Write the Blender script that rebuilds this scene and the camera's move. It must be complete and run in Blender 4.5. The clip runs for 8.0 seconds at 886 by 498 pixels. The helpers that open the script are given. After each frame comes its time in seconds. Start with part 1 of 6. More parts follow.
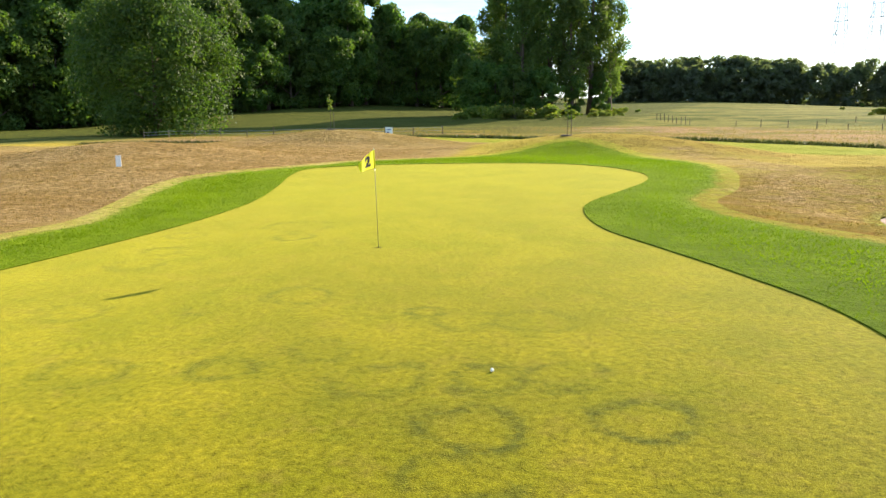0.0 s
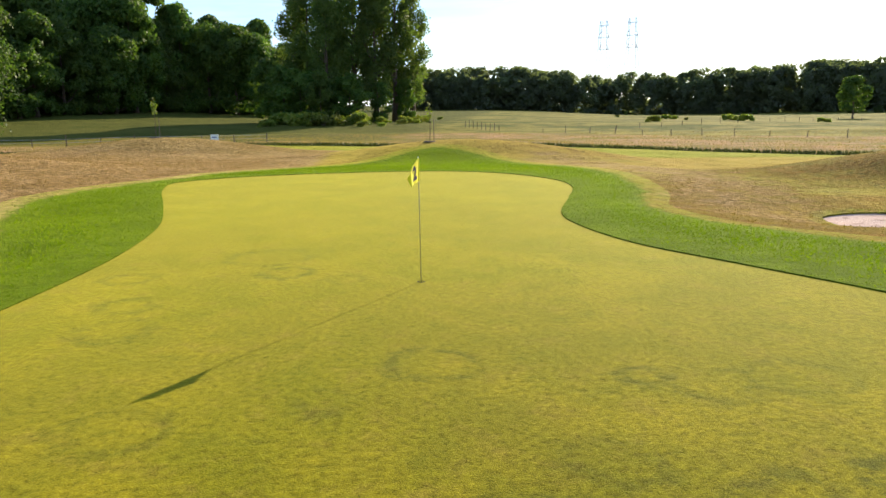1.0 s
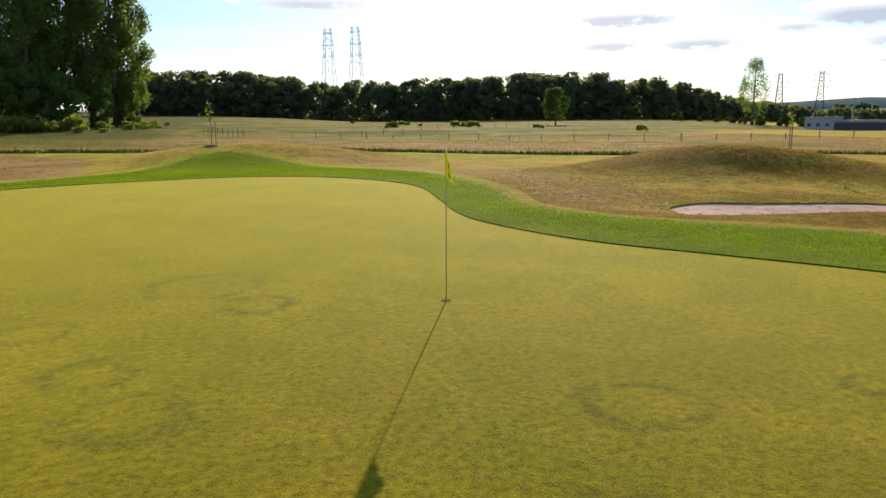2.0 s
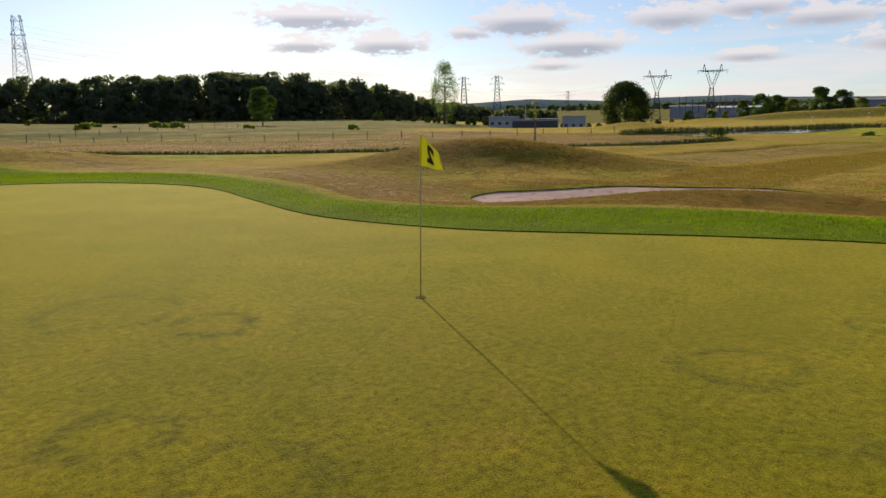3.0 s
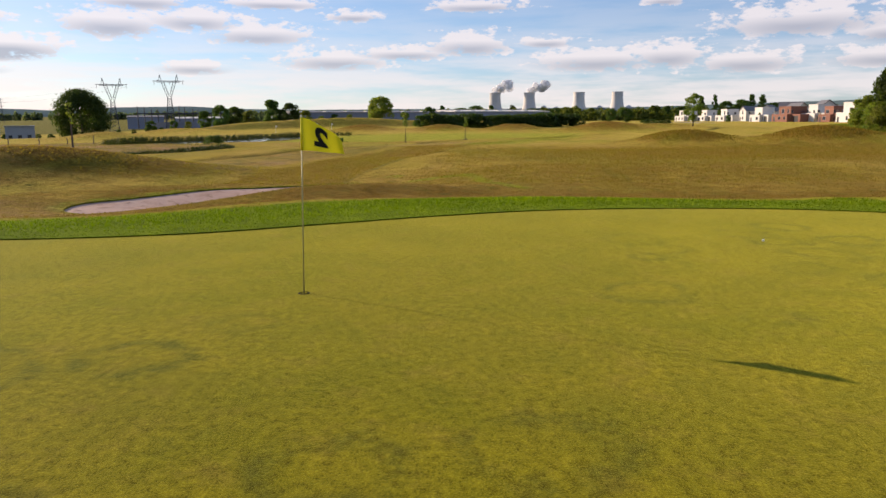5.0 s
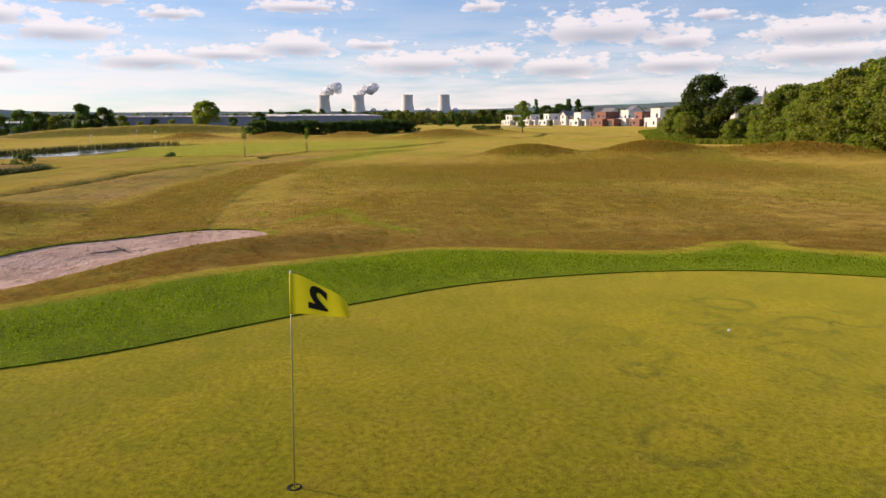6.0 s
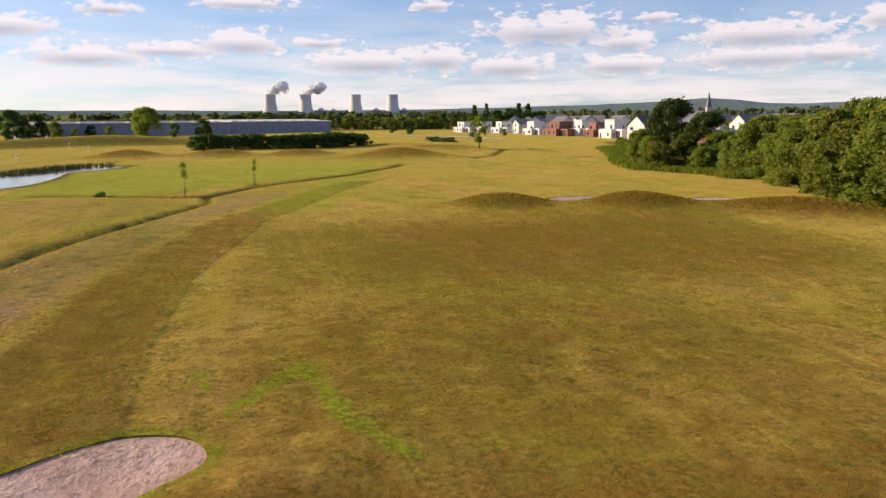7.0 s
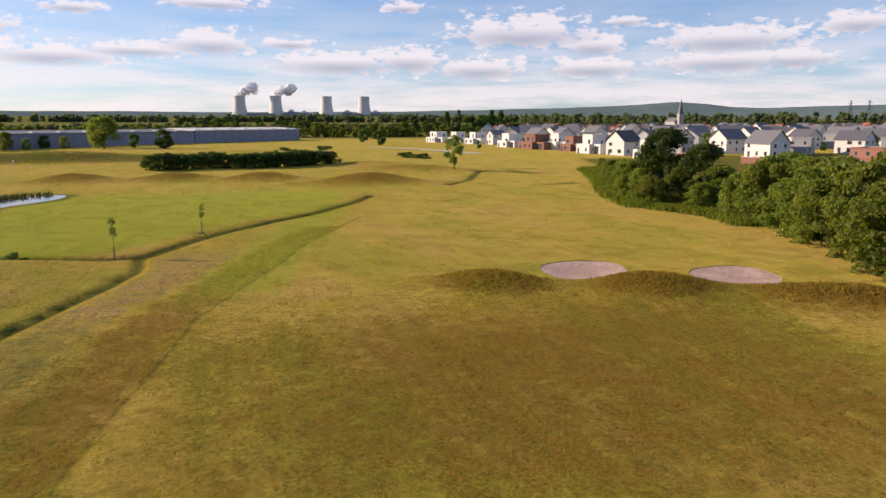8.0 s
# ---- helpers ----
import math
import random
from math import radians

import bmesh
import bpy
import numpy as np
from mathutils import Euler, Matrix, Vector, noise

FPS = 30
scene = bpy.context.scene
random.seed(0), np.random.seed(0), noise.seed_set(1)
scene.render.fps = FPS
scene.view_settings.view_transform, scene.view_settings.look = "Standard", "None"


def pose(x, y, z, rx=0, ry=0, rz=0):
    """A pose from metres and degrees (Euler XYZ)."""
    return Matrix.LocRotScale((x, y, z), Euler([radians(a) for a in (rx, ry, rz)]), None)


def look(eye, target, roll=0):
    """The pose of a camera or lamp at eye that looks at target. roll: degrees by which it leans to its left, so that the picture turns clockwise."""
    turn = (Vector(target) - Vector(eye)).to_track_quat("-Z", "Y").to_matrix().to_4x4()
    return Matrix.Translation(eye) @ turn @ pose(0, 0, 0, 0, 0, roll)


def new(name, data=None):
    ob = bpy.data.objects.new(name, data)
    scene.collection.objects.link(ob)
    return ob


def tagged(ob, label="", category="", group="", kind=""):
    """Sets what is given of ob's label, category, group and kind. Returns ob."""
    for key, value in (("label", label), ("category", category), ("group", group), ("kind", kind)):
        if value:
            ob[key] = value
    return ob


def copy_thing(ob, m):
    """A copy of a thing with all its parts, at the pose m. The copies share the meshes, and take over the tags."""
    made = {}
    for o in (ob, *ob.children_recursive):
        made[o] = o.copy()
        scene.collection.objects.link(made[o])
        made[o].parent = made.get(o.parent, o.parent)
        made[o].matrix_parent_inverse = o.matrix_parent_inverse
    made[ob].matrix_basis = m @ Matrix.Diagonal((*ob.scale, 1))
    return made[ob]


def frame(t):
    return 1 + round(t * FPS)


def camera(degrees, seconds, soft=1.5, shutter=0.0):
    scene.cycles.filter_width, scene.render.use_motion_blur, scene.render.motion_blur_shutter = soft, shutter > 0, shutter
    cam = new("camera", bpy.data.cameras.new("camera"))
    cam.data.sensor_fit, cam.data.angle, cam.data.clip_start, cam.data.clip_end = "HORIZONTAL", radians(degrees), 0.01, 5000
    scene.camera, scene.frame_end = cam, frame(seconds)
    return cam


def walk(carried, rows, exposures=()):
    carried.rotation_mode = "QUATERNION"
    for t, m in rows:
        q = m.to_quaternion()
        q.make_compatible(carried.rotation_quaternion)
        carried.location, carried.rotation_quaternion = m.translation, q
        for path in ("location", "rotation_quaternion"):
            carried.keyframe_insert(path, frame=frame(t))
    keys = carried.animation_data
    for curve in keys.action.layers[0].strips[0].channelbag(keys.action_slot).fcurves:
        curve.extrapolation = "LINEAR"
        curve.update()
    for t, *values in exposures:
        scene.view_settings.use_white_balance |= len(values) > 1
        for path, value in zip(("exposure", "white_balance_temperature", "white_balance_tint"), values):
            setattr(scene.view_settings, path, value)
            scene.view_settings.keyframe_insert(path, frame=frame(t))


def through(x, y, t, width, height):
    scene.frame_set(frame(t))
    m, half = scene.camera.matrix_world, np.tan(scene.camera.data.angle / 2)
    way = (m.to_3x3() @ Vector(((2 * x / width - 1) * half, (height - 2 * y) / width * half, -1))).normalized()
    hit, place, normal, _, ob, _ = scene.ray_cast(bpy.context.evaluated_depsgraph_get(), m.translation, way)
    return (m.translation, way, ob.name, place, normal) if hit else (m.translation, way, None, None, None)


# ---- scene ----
cam = camera(63.0, 8.0)
PATH = [
    (0, (5.602, -14.523, 2.937), (5.064, -12.635, 2.558), -0.9),
    (0.5, (2.764, -13.148, 2.875), (2.488, -11.202, 2.502), -0.9),
    (1, (0.285, -12.13, 2.831), (0.301, -10.164, 2.464), -0.8),
    (1.5, (-2.035, -10.714, 2.763), (-1.656, -8.784, 2.398), -0.7),
    (1.7, (-2.762, -10.077, 2.657), (-2.239, -8.181, 2.298), -0.6),
    (2.8, (-5.889, -7.253, 2.425), (-4.624, -5.748, 2.059), -0.7),
    (3, (-6.333, -6.771, 2.362), (-4.943, -5.379, 1.998), -0.8),
    (3.5, (-7.232, -5.724, 2.277), (-5.608, -4.615, 1.914), -0.8),
    (4, (-7.88, -4.533, 2.203), (-6.075, -3.75, 1.842), -0.4),
    (4.5, (-8.285, -3.456, 2.125), (-6.372, -2.996, 1.77), -0.5),
    (5, (-8.476, -2.328, 2.071), (-6.512, -2.185, 1.72), -0.5),
    (5.2, (-8.481, -1.921, 2.055), (-6.513, -1.885, 1.706), -0.5),
    (6.3, (-4.62, -0.064, 4.761), (-2.688, -0.442, 4.41), -0.6),
    (6.5, (-2.817, 0.041, 5.797), (-0.889, -0.36, 5.445), -0.5),
    (7, (2.22, -0.209, 8.107), (4.137, -0.655, 7.755), -0.4),
    (7.5, (8.43, -1.122, 10.525), (10.335, -1.623, 10.175), -0.2),
    (7.7, (11.084, -1.85, 11.588), (12.985, -2.36, 11.236), -0.6),
    (8, (15.304, -2.918, 13.03), (17.203, -3.44, 12.682), -0.1),
]
walk(cam, [(t, look(eye, aim, roll)) for t, eye, aim, roll in PATH],
     [(0, 1.60, 6500, 4), (.5, 1.48, 6500, 6), (1, 1.26, 6500, 10), (1.5, 1.06, 6600, 12), (3, .28, 6800, 17), (4, .35, 6800, 18), (5, .46, 6800, 19),
      (6.5, .56, 7000, 22), (8, .50, 6700, 22)])

# ---------------------------------------------------------------- world, sun
SUN_AZ, SUN_EL = 61.0, 20.0     # degrees from +x towards +y, and above the horizon


def nodes_of(tree):
    """Small builder: n(type, inputs..., **attributes) makes a node and links or sets its inputs."""
    def n(kind, *ins, out=0, operation="", blend_type="", interpolation_type="", use_clamp=False):
        node = tree.nodes.new(kind)
        if operation:
            node.operation = operation
        if blend_type:
            node.blend_type = blend_type
        if interpolation_type:
            node.interpolation_type = interpolation_type
        if use_clamp:
            node.use_clamp = True
        for k, v in enumerate(ins):
            if v is None:
                continue
            if isinstance(v, bpy.types.NodeSocket):
                tree.links.new(v, node.inputs[k])
            else:
                node.inputs[k].default_value = v
        return node.outputs[out]
    return n


def math_of(n):
    def m(op, a, b=0.0, c=0.0, clamp=False):
        return n("ShaderNodeMath", a, b, c, operation=op, use_clamp=clamp)
    return m


# clouds seen round the horizon: azimuth, elevation, half width, half height (degrees), darkness of the base
CLOUDS = [
    (54.6, 7.2, 4.2, .85, 1.2), (55.5, 5.3, 2.4, .6, 1.1), (49.1, 5.3, 2.9, .85, 1.1), (42.8, 6.1, 1.8, .5, .6),
    (38.5, 6.8, 3.4, 1.1, 1.2), (35.0, 5.0, 3.6, .9, 1.2), (36.4, 3.6, 1.9, .4, .6), (27.8, 6.8, 3.2, 1.0, .8),
    (22.3, 7.2, 2.6, .75, .7), (17.9, 6.3, 3.5, .8, .6), (22.5, 3.9, 2.4, .5, .4), (12.3, 4.5, 3.6, .75, .4),
    (6.9, 5.0, 3.0, .5, .3), (25.8, 8.4, 3.0, .6, .5), (16.7, 8.5, 3.2, .4, .4), (1.9, 5.6, 2.8, .85, .4),
    (1.5, 8.4, 3.2, .45, .3), (10.8, 7.7, 1.8, .4, .3), (-3.8, 5.7, 1.8, .4, .3), (-7.6, 4.3, 4.4, .85, .4),
    (-12.8, 4.5, 2.4, .9, .4), (-21.4, 6.5, 4.8, 1.1, .5), (-26.8, 5.5, 2.0, .75, .4), (-29.0, 7.2, 1.3, .4, .3),
    (-18.2, 3.9, 3.2, .8, .4), (-26.8, 3.9, 3.4, .7, .4), (-36.4, 5.7, 4.5, .9, .5), (-36.2, 4.2, 4.4, .8, .4),
    (-40.6, 4.2, 2.8, .65, .4), (-44.4, 6.4, 2.0, .7, .5), (-12.4, 8.4, 1.4, .4, .3), (78.0, 8.6, 4.5, .7, .0),
]


def make_world():
    w = bpy.data.worlds.new("sky")
    scene.world = w
    w.use_nodes = True
    t = w.node_tree
    t.nodes.clear()
    n = nodes_of(t)
    m = math_of(n)
    sky = t.nodes.new("ShaderNodeTexSky")
    sky.sky_type = "NISHITA"
    sky.sun_disc = False
    sky.sun_elevation = radians(SUN_EL)
    sky.sun_rotation = radians(90 - SUN_AZ)
    sky.air_density, sky.dust_density, sky.ozone_density = .9, .25, 1.4
    direction = t.nodes.new("ShaderNodeTexCoord").outputs["Generated"]
    sep = t.nodes.new("ShaderNodeSeparateXYZ")
    t.links.new(direction, sep.inputs[0])
    az = m("MULTIPLY", m("ARCTAN2", sep.outputs[1], sep.outputs[0]), 180 / math.pi)
    el = m("MULTIPLY", m("ARCSINE", sep.outputs[2]), 180 / math.pi)
    flat = n("ShaderNodeCombineXYZ", az, m("MULTIPLY", el, 2.2), 0.0)
    wob = n("ShaderNodeTexNoise", flat, None, .62, 6.0, .60, out=0)
    fine = n("ShaderNodeTexNoise", flat, None, 1.7, 4.0, .6, out=0)
    wobc = m("SUBTRACT", wob, .5)
    finec = m("SUBTRACT", fine, .5)
    body = None
    dark = None
    for a, e, rw, rh, d in CLOUDS:
        dx = m("DIVIDE", m("SUBTRACT", az, a), rw * 1.02)
        dy = m("DIVIDE", m("SUBTRACT", el, e), rh * 1.18)
        dyb = m("MAXIMUM", dy, m("MULTIPLY", dy, -1.45))          # flatter underneath
        f = m("SUBTRACT", 1.0, m("SQRT", m("ADD", m("MULTIPLY", dx, dx), m("MULTIPLY", dyb, dyb))))
        body = f if body is None else m("SMOOTH_MAX", body, f, .15)
        low = m("MULTIPLY", m("MULTIPLY", m("SUBTRACT", .35, dy), max(d, .75)), m("ADD", f, .35, 0, True))
        low = m("MAXIMUM", low, 0.0)
        dark = low if dark is None else m("MAXIMUM", dark, low)
    edge = m("ADD", body, m("ADD", m("MULTIPLY", wobc, 3.6), m("MULTIPLY", finec, 1.3)))
    mask = n("ShaderNodeMapRange", edge, -.42, .26, 0.0, 1.0, interpolation_type="SMOOTHSTEP")
    # thin veil low over the horizon and scattered cloud elsewhere in the sky
    veiln = n("ShaderNodeTexNoise", n("ShaderNodeCombineXYZ", m("MULTIPLY", az, .10), m("MULTIPLY", el, .75), 3.0), None, 1.0, 4.0, .6)
    veil = m("MULTIPLY", n("ShaderNodeMapRange", veiln, .30, .62, 0.0, .95, interpolation_type="SMOOTHSTEP"),
             n("ShaderNodeMapRange", el, 1.0, 8.0, 1.0, .18, interpolation_type="SMOOTHSTEP"))
    mask = m("MAXIMUM", mask, veil)
    base = n("ShaderNodeMixRGB", .22, sky.outputs[0], (3.6, 5.1, 7.3, 1))
    base = n("ShaderNodeMixRGB", 1.0, base, (.84, 1.0, 1.17, 1), blend_type="MULTIPLY")
    grey = n("ShaderNodeMixRGB", m("MULTIPLY", dark, 1.9, 0, True), (8.1, 7.95, 8.15, 1), (3.5, 3.85, 4.75, 1))
    lit = n("ShaderNodeMixRGB", .15, grey, sky.outputs[0])
    both = n("ShaderNodeMixRGB", m("MULTIPLY", mask, .94), base, lit)
    t.links.new(both, t.nodes.new("ShaderNodeBackground").inputs[0])
    bg = t.nodes["Background"]
    bg.inputs[1].default_value = .081
    t.links.new(bg.outputs[0], t.nodes.new("ShaderNodeOutputWorld").inputs[0])


make_world()

sun_data = bpy.data.lights.new("sun", "SUN")
sun_data.energy, sun_data.angle, sun_data.color = 4.95, radians(.55), (1.0, .84, .62)
sun = new("sun", sun_data)
_a, _e = radians(SUN_AZ), radians(SUN_EL)
sun_dir = Vector((math.cos(_a) * math.cos(_e), math.sin(_a) * math.cos(_e), math.sin(_e)))
sun.matrix_world = look(sun_dir * 100, (0, 0, 0))

# ---------------------------------------------------------------- materials
def material(name, build, rough=.9, spec=.2, sheen=0.0, glow=(1, 1, 1)):
    """A node material; build(n, m, tree) gives colour, and optionally a bump height and its strength and distance."""
    mat = bpy.data.materials.new(name)
    mat.use_nodes = True
    t = mat.node_tree
    t.nodes.clear()
    n = nodes_of(t)
    m = math_of(n)
    p = t.nodes.new("ShaderNodeBsdfPrincipled")
    p.inputs["Roughness"].default_value = rough
    p.inputs["Specular IOR Level"].default_value = spec
    p.inputs["Sheen Weight"].default_value, p.inputs["Sheen Roughness"].default_value = sheen, .30
    p.inputs["Sheen Tint"].default_value = (*glow, 1)
    o = t.nodes.new("ShaderNodeOutputMaterial")
    t.links.new(p.outputs[0], o.inputs[0])
    got = build(n, m, t)
    if not isinstance(got, tuple):
        got = (got,)
    if isinstance(got[0], bpy.types.NodeSocket):
        t.links.new(got[0], p.inputs["Base Color"])
    else:
        p.inputs["Base Color"].default_value = got[0]
    if len(got) > 1:
        b = t.nodes.new("ShaderNodeBump")
        b.inputs["Strength"].default_value, b.inputs["Distance"].default_value = got[2], got[3]
        t.links.new(got[1], b.inputs["Height"])
        t.links.new(b.outputs[0], p.inputs["Normal"])
    return mat


def where(t):
    return t.nodes.new("ShaderNodeNewGeometry").outputs["Position"]


def attr(t, name):
    a = t.nodes.new("ShaderNodeAttribute")
    a.attribute_name = name
    return a.outputs["Fac"]


def ramp(n, fac, lo, hi):
    return n("ShaderNodeMapRange", fac, lo, hi, 0.0, 1.0, interpolation_type="SMOOTHSTEP")


def noise_at(n, pos, scale, detail=3.0, rough=.6):
    return n("ShaderNodeTexNoise", pos, None, scale, detail, rough)


def mix(n, fac, a, b):
    return n("ShaderNodeMixRGB", fac, a, b)


def plain(name, colour, rough=.7, vary=.12, scale=3.0, spec=.3, metal=0.0, bump=.0):
    """A solid surface with grain and faint stains at two scales, and a little change from piece to piece."""
    def build(n, m, t):
        pos = where(t)
        f = m("ADD", m("MULTIPLY", m("SUBTRACT", noise_at(n, pos, scale), .5), 1.6 * vary),
              m("MULTIPLY", m("SUBTRACT", noise_at(n, pos, scale * 9), .5), vary))
        r = t.nodes.new("ShaderNodeObjectInfo").outputs["Random"]
        v = m("ADD", m("ADD", 1.0, f), m("MULTIPLY", m("SUBTRACT", r, .5), vary))
        hsv = n("ShaderNodeHueSaturation", .5, 1.0, v, 1.0, (*colour, 1))
        return (hsv, noise_at(n, pos, scale * 6), .3, bump) if bump else hsv
    mat = material(name, build, rough, spec)
    mat.node_tree.nodes["Principled BSDF"].inputs["Metallic"].default_value = metal
    return mat


def leaf_material(name, a, b, c, through=.35, gloss=.22):
    """Leaves: colour changes leaf by leaf and tree by tree; some light passes through."""
    mat = material(name, lambda n, m, t: ((.1, .1, .1, 1),), .6, gloss)
    t = mat.node_tree
    n = nodes_of(t)
    m = math_of(n)
    g = t.nodes.new("ShaderNodeNewGeometry")
    r = t.nodes.new("ShaderNodeObjectInfo").outputs["Random"]
    big = noise_at(n, g.outputs["Position"], .22, 3.0)
    col = mix(n, ramp(n, big, .38, .66), (*a, 1), (*b, 1))
    col = mix(n, m("MULTIPLY", ramp(n, g.outputs["Random Per Island"], .55, 1.0), .55), col, (*c, 1))
    col = n("ShaderNodeHueSaturation", m("ADD", .488, m("MULTIPLY", r, .024)), 1.0, m("ADD", .82, m("MULTIPLY", r, .36)), 1.0, col)
    p = t.nodes["Principled BSDF"]
    t.links.new(col, p.inputs["Base Color"])
    tr = t.nodes.new("ShaderNodeBsdfTranslucent")
    t.links.new(n("ShaderNodeMixRGB", 1.0, col, (1.35, 1.6, .62, 1), blend_type="MULTIPLY"), tr.inputs[0])
    mx = t.nodes.new("ShaderNodeMixShader")
    mx.inputs[0].default_value = through
    t.links.new(p.outputs[0], mx.inputs[1])
    t.links.new(tr.outputs[0], mx.inputs[2])
    t.links.new(mx.outputs[0], t.nodes["Material Output"].inputs[0])
    return mat


# dark rings and arcs of lush grass on the green: x, y, radius, strength
RINGS = [(4.03, -8.31, .48, 1.), (5.64, -7.75, .45, 1.), (4.0, -7.04, .42, .9), (4.79, -6.8, .40, .7), (2.83, -7.39, .50, .7), (.9, -7.54, .36, .8),
         (.25, -4.15, .55, .8), (3.2, -4.9, .50, .6), (4.2, -4.8, .50, .5), (4.29, -9.27, .45, .7), (2.5, -4.67, .25, .8), (-3.1, 2.4, .80, .8),
         (-2.5, .9, .40, .9), (-4.48, -1.3, .45, .7), (-5.2, .57, .40, .7), (-.9, -5.3, .30, .6), (-2.7, -5.9, .50, .6), (-4.1, -2.6, .50, .7),
         (1.7, -6.6, .35, .5), (6.4, -9.6, .50, .5), (-1.3, .3, .35, .4), (-.6, -8.0, .45, .6)]


def green_build(n, m, t):
    pos = where(t)
    wob = n("ShaderNodeTexNoise", pos, None, 1.1, 3.0, .6, out=1)
    p = n("ShaderNodeVectorMath", pos, n("ShaderNodeVectorMath", n("ShaderNodeVectorMath", wob, (.5, .5, .5), operation="SUBTRACT"),
          (.72, .72, 0.0), operation="MULTIPLY"), operation="ADD")
    rings = None
    for x, y, r, s in RINGS:
        d = n("ShaderNodeVectorMath", p, (x, y, 0.0), operation="DISTANCE", out=1)
        f = m("MULTIPLY", ramp(n, m("ABSOLUTE", m("SUBTRACT", d, r)), .20, .01), s)
        rings = f if rings is None else m("MAXIMUM", rings, f)
    wide = noise_at(n, pos, .16, 3.0)
    patch = noise_at(n, pos, .45, 4.0)
    mid = noise_at(n, pos, 1.9, 5.0, .65)
    grain = noise_at(n, pos, 11.0, 4.0, .7)
    fine = noise_at(n, pos, 55.0, 3.0, .7)
    col = mix(n, ramp(n, patch, .34, .66), (.172, .165, .006, 1), (.268, .222, .010, 1))
    col = mix(n, m("MULTIPLY", ramp(n, wide, .40, .62), .5), col, (.176, .148, .011, 1))
    col = mix(n, m("MULTIPLY", ramp(n, mid, .50, .72), .6), col, (.222, .160, .024, 1))
    col = mix(n, m("MULTIPLY", ramp(n, mid, .48, .28), .5), col, (.104, .114, .009, 1))
    gate = ramp(n, noise_at(n, pos, 1.5, 3.0), .34, .52)
    rings = m("MULTIPLY", m("MULTIPLY", rings, gate), ramp(n, noise_at(n, pos, 5.0, 4.0, .7), .30, .58))
    col = mix(n, m("MULTIPLY", rings, .95), col, (.066, .076, .012, 1))
    col = mix(n, m("MULTIPLY", m("MULTIPLY", ramp(n, noise_at(n, pos, .8, 3.0), .52, .72), .5), ramp(n, grain, .3, .7)), col, (.125, .125, .012, 1))
    val = m("ADD", .75, m("ADD", m("MULTIPLY", m("SUBTRACT", fine, .5), 1.9), m("MULTIPLY", m("SUBTRACT", grain, .5), 1.9)))
    col = n("ShaderNodeHueSaturation", .5, 1.0, val, 1.0, col)
    return col, m("ADD", fine, m("MULTIPLY", grain, .7)), .6, .014


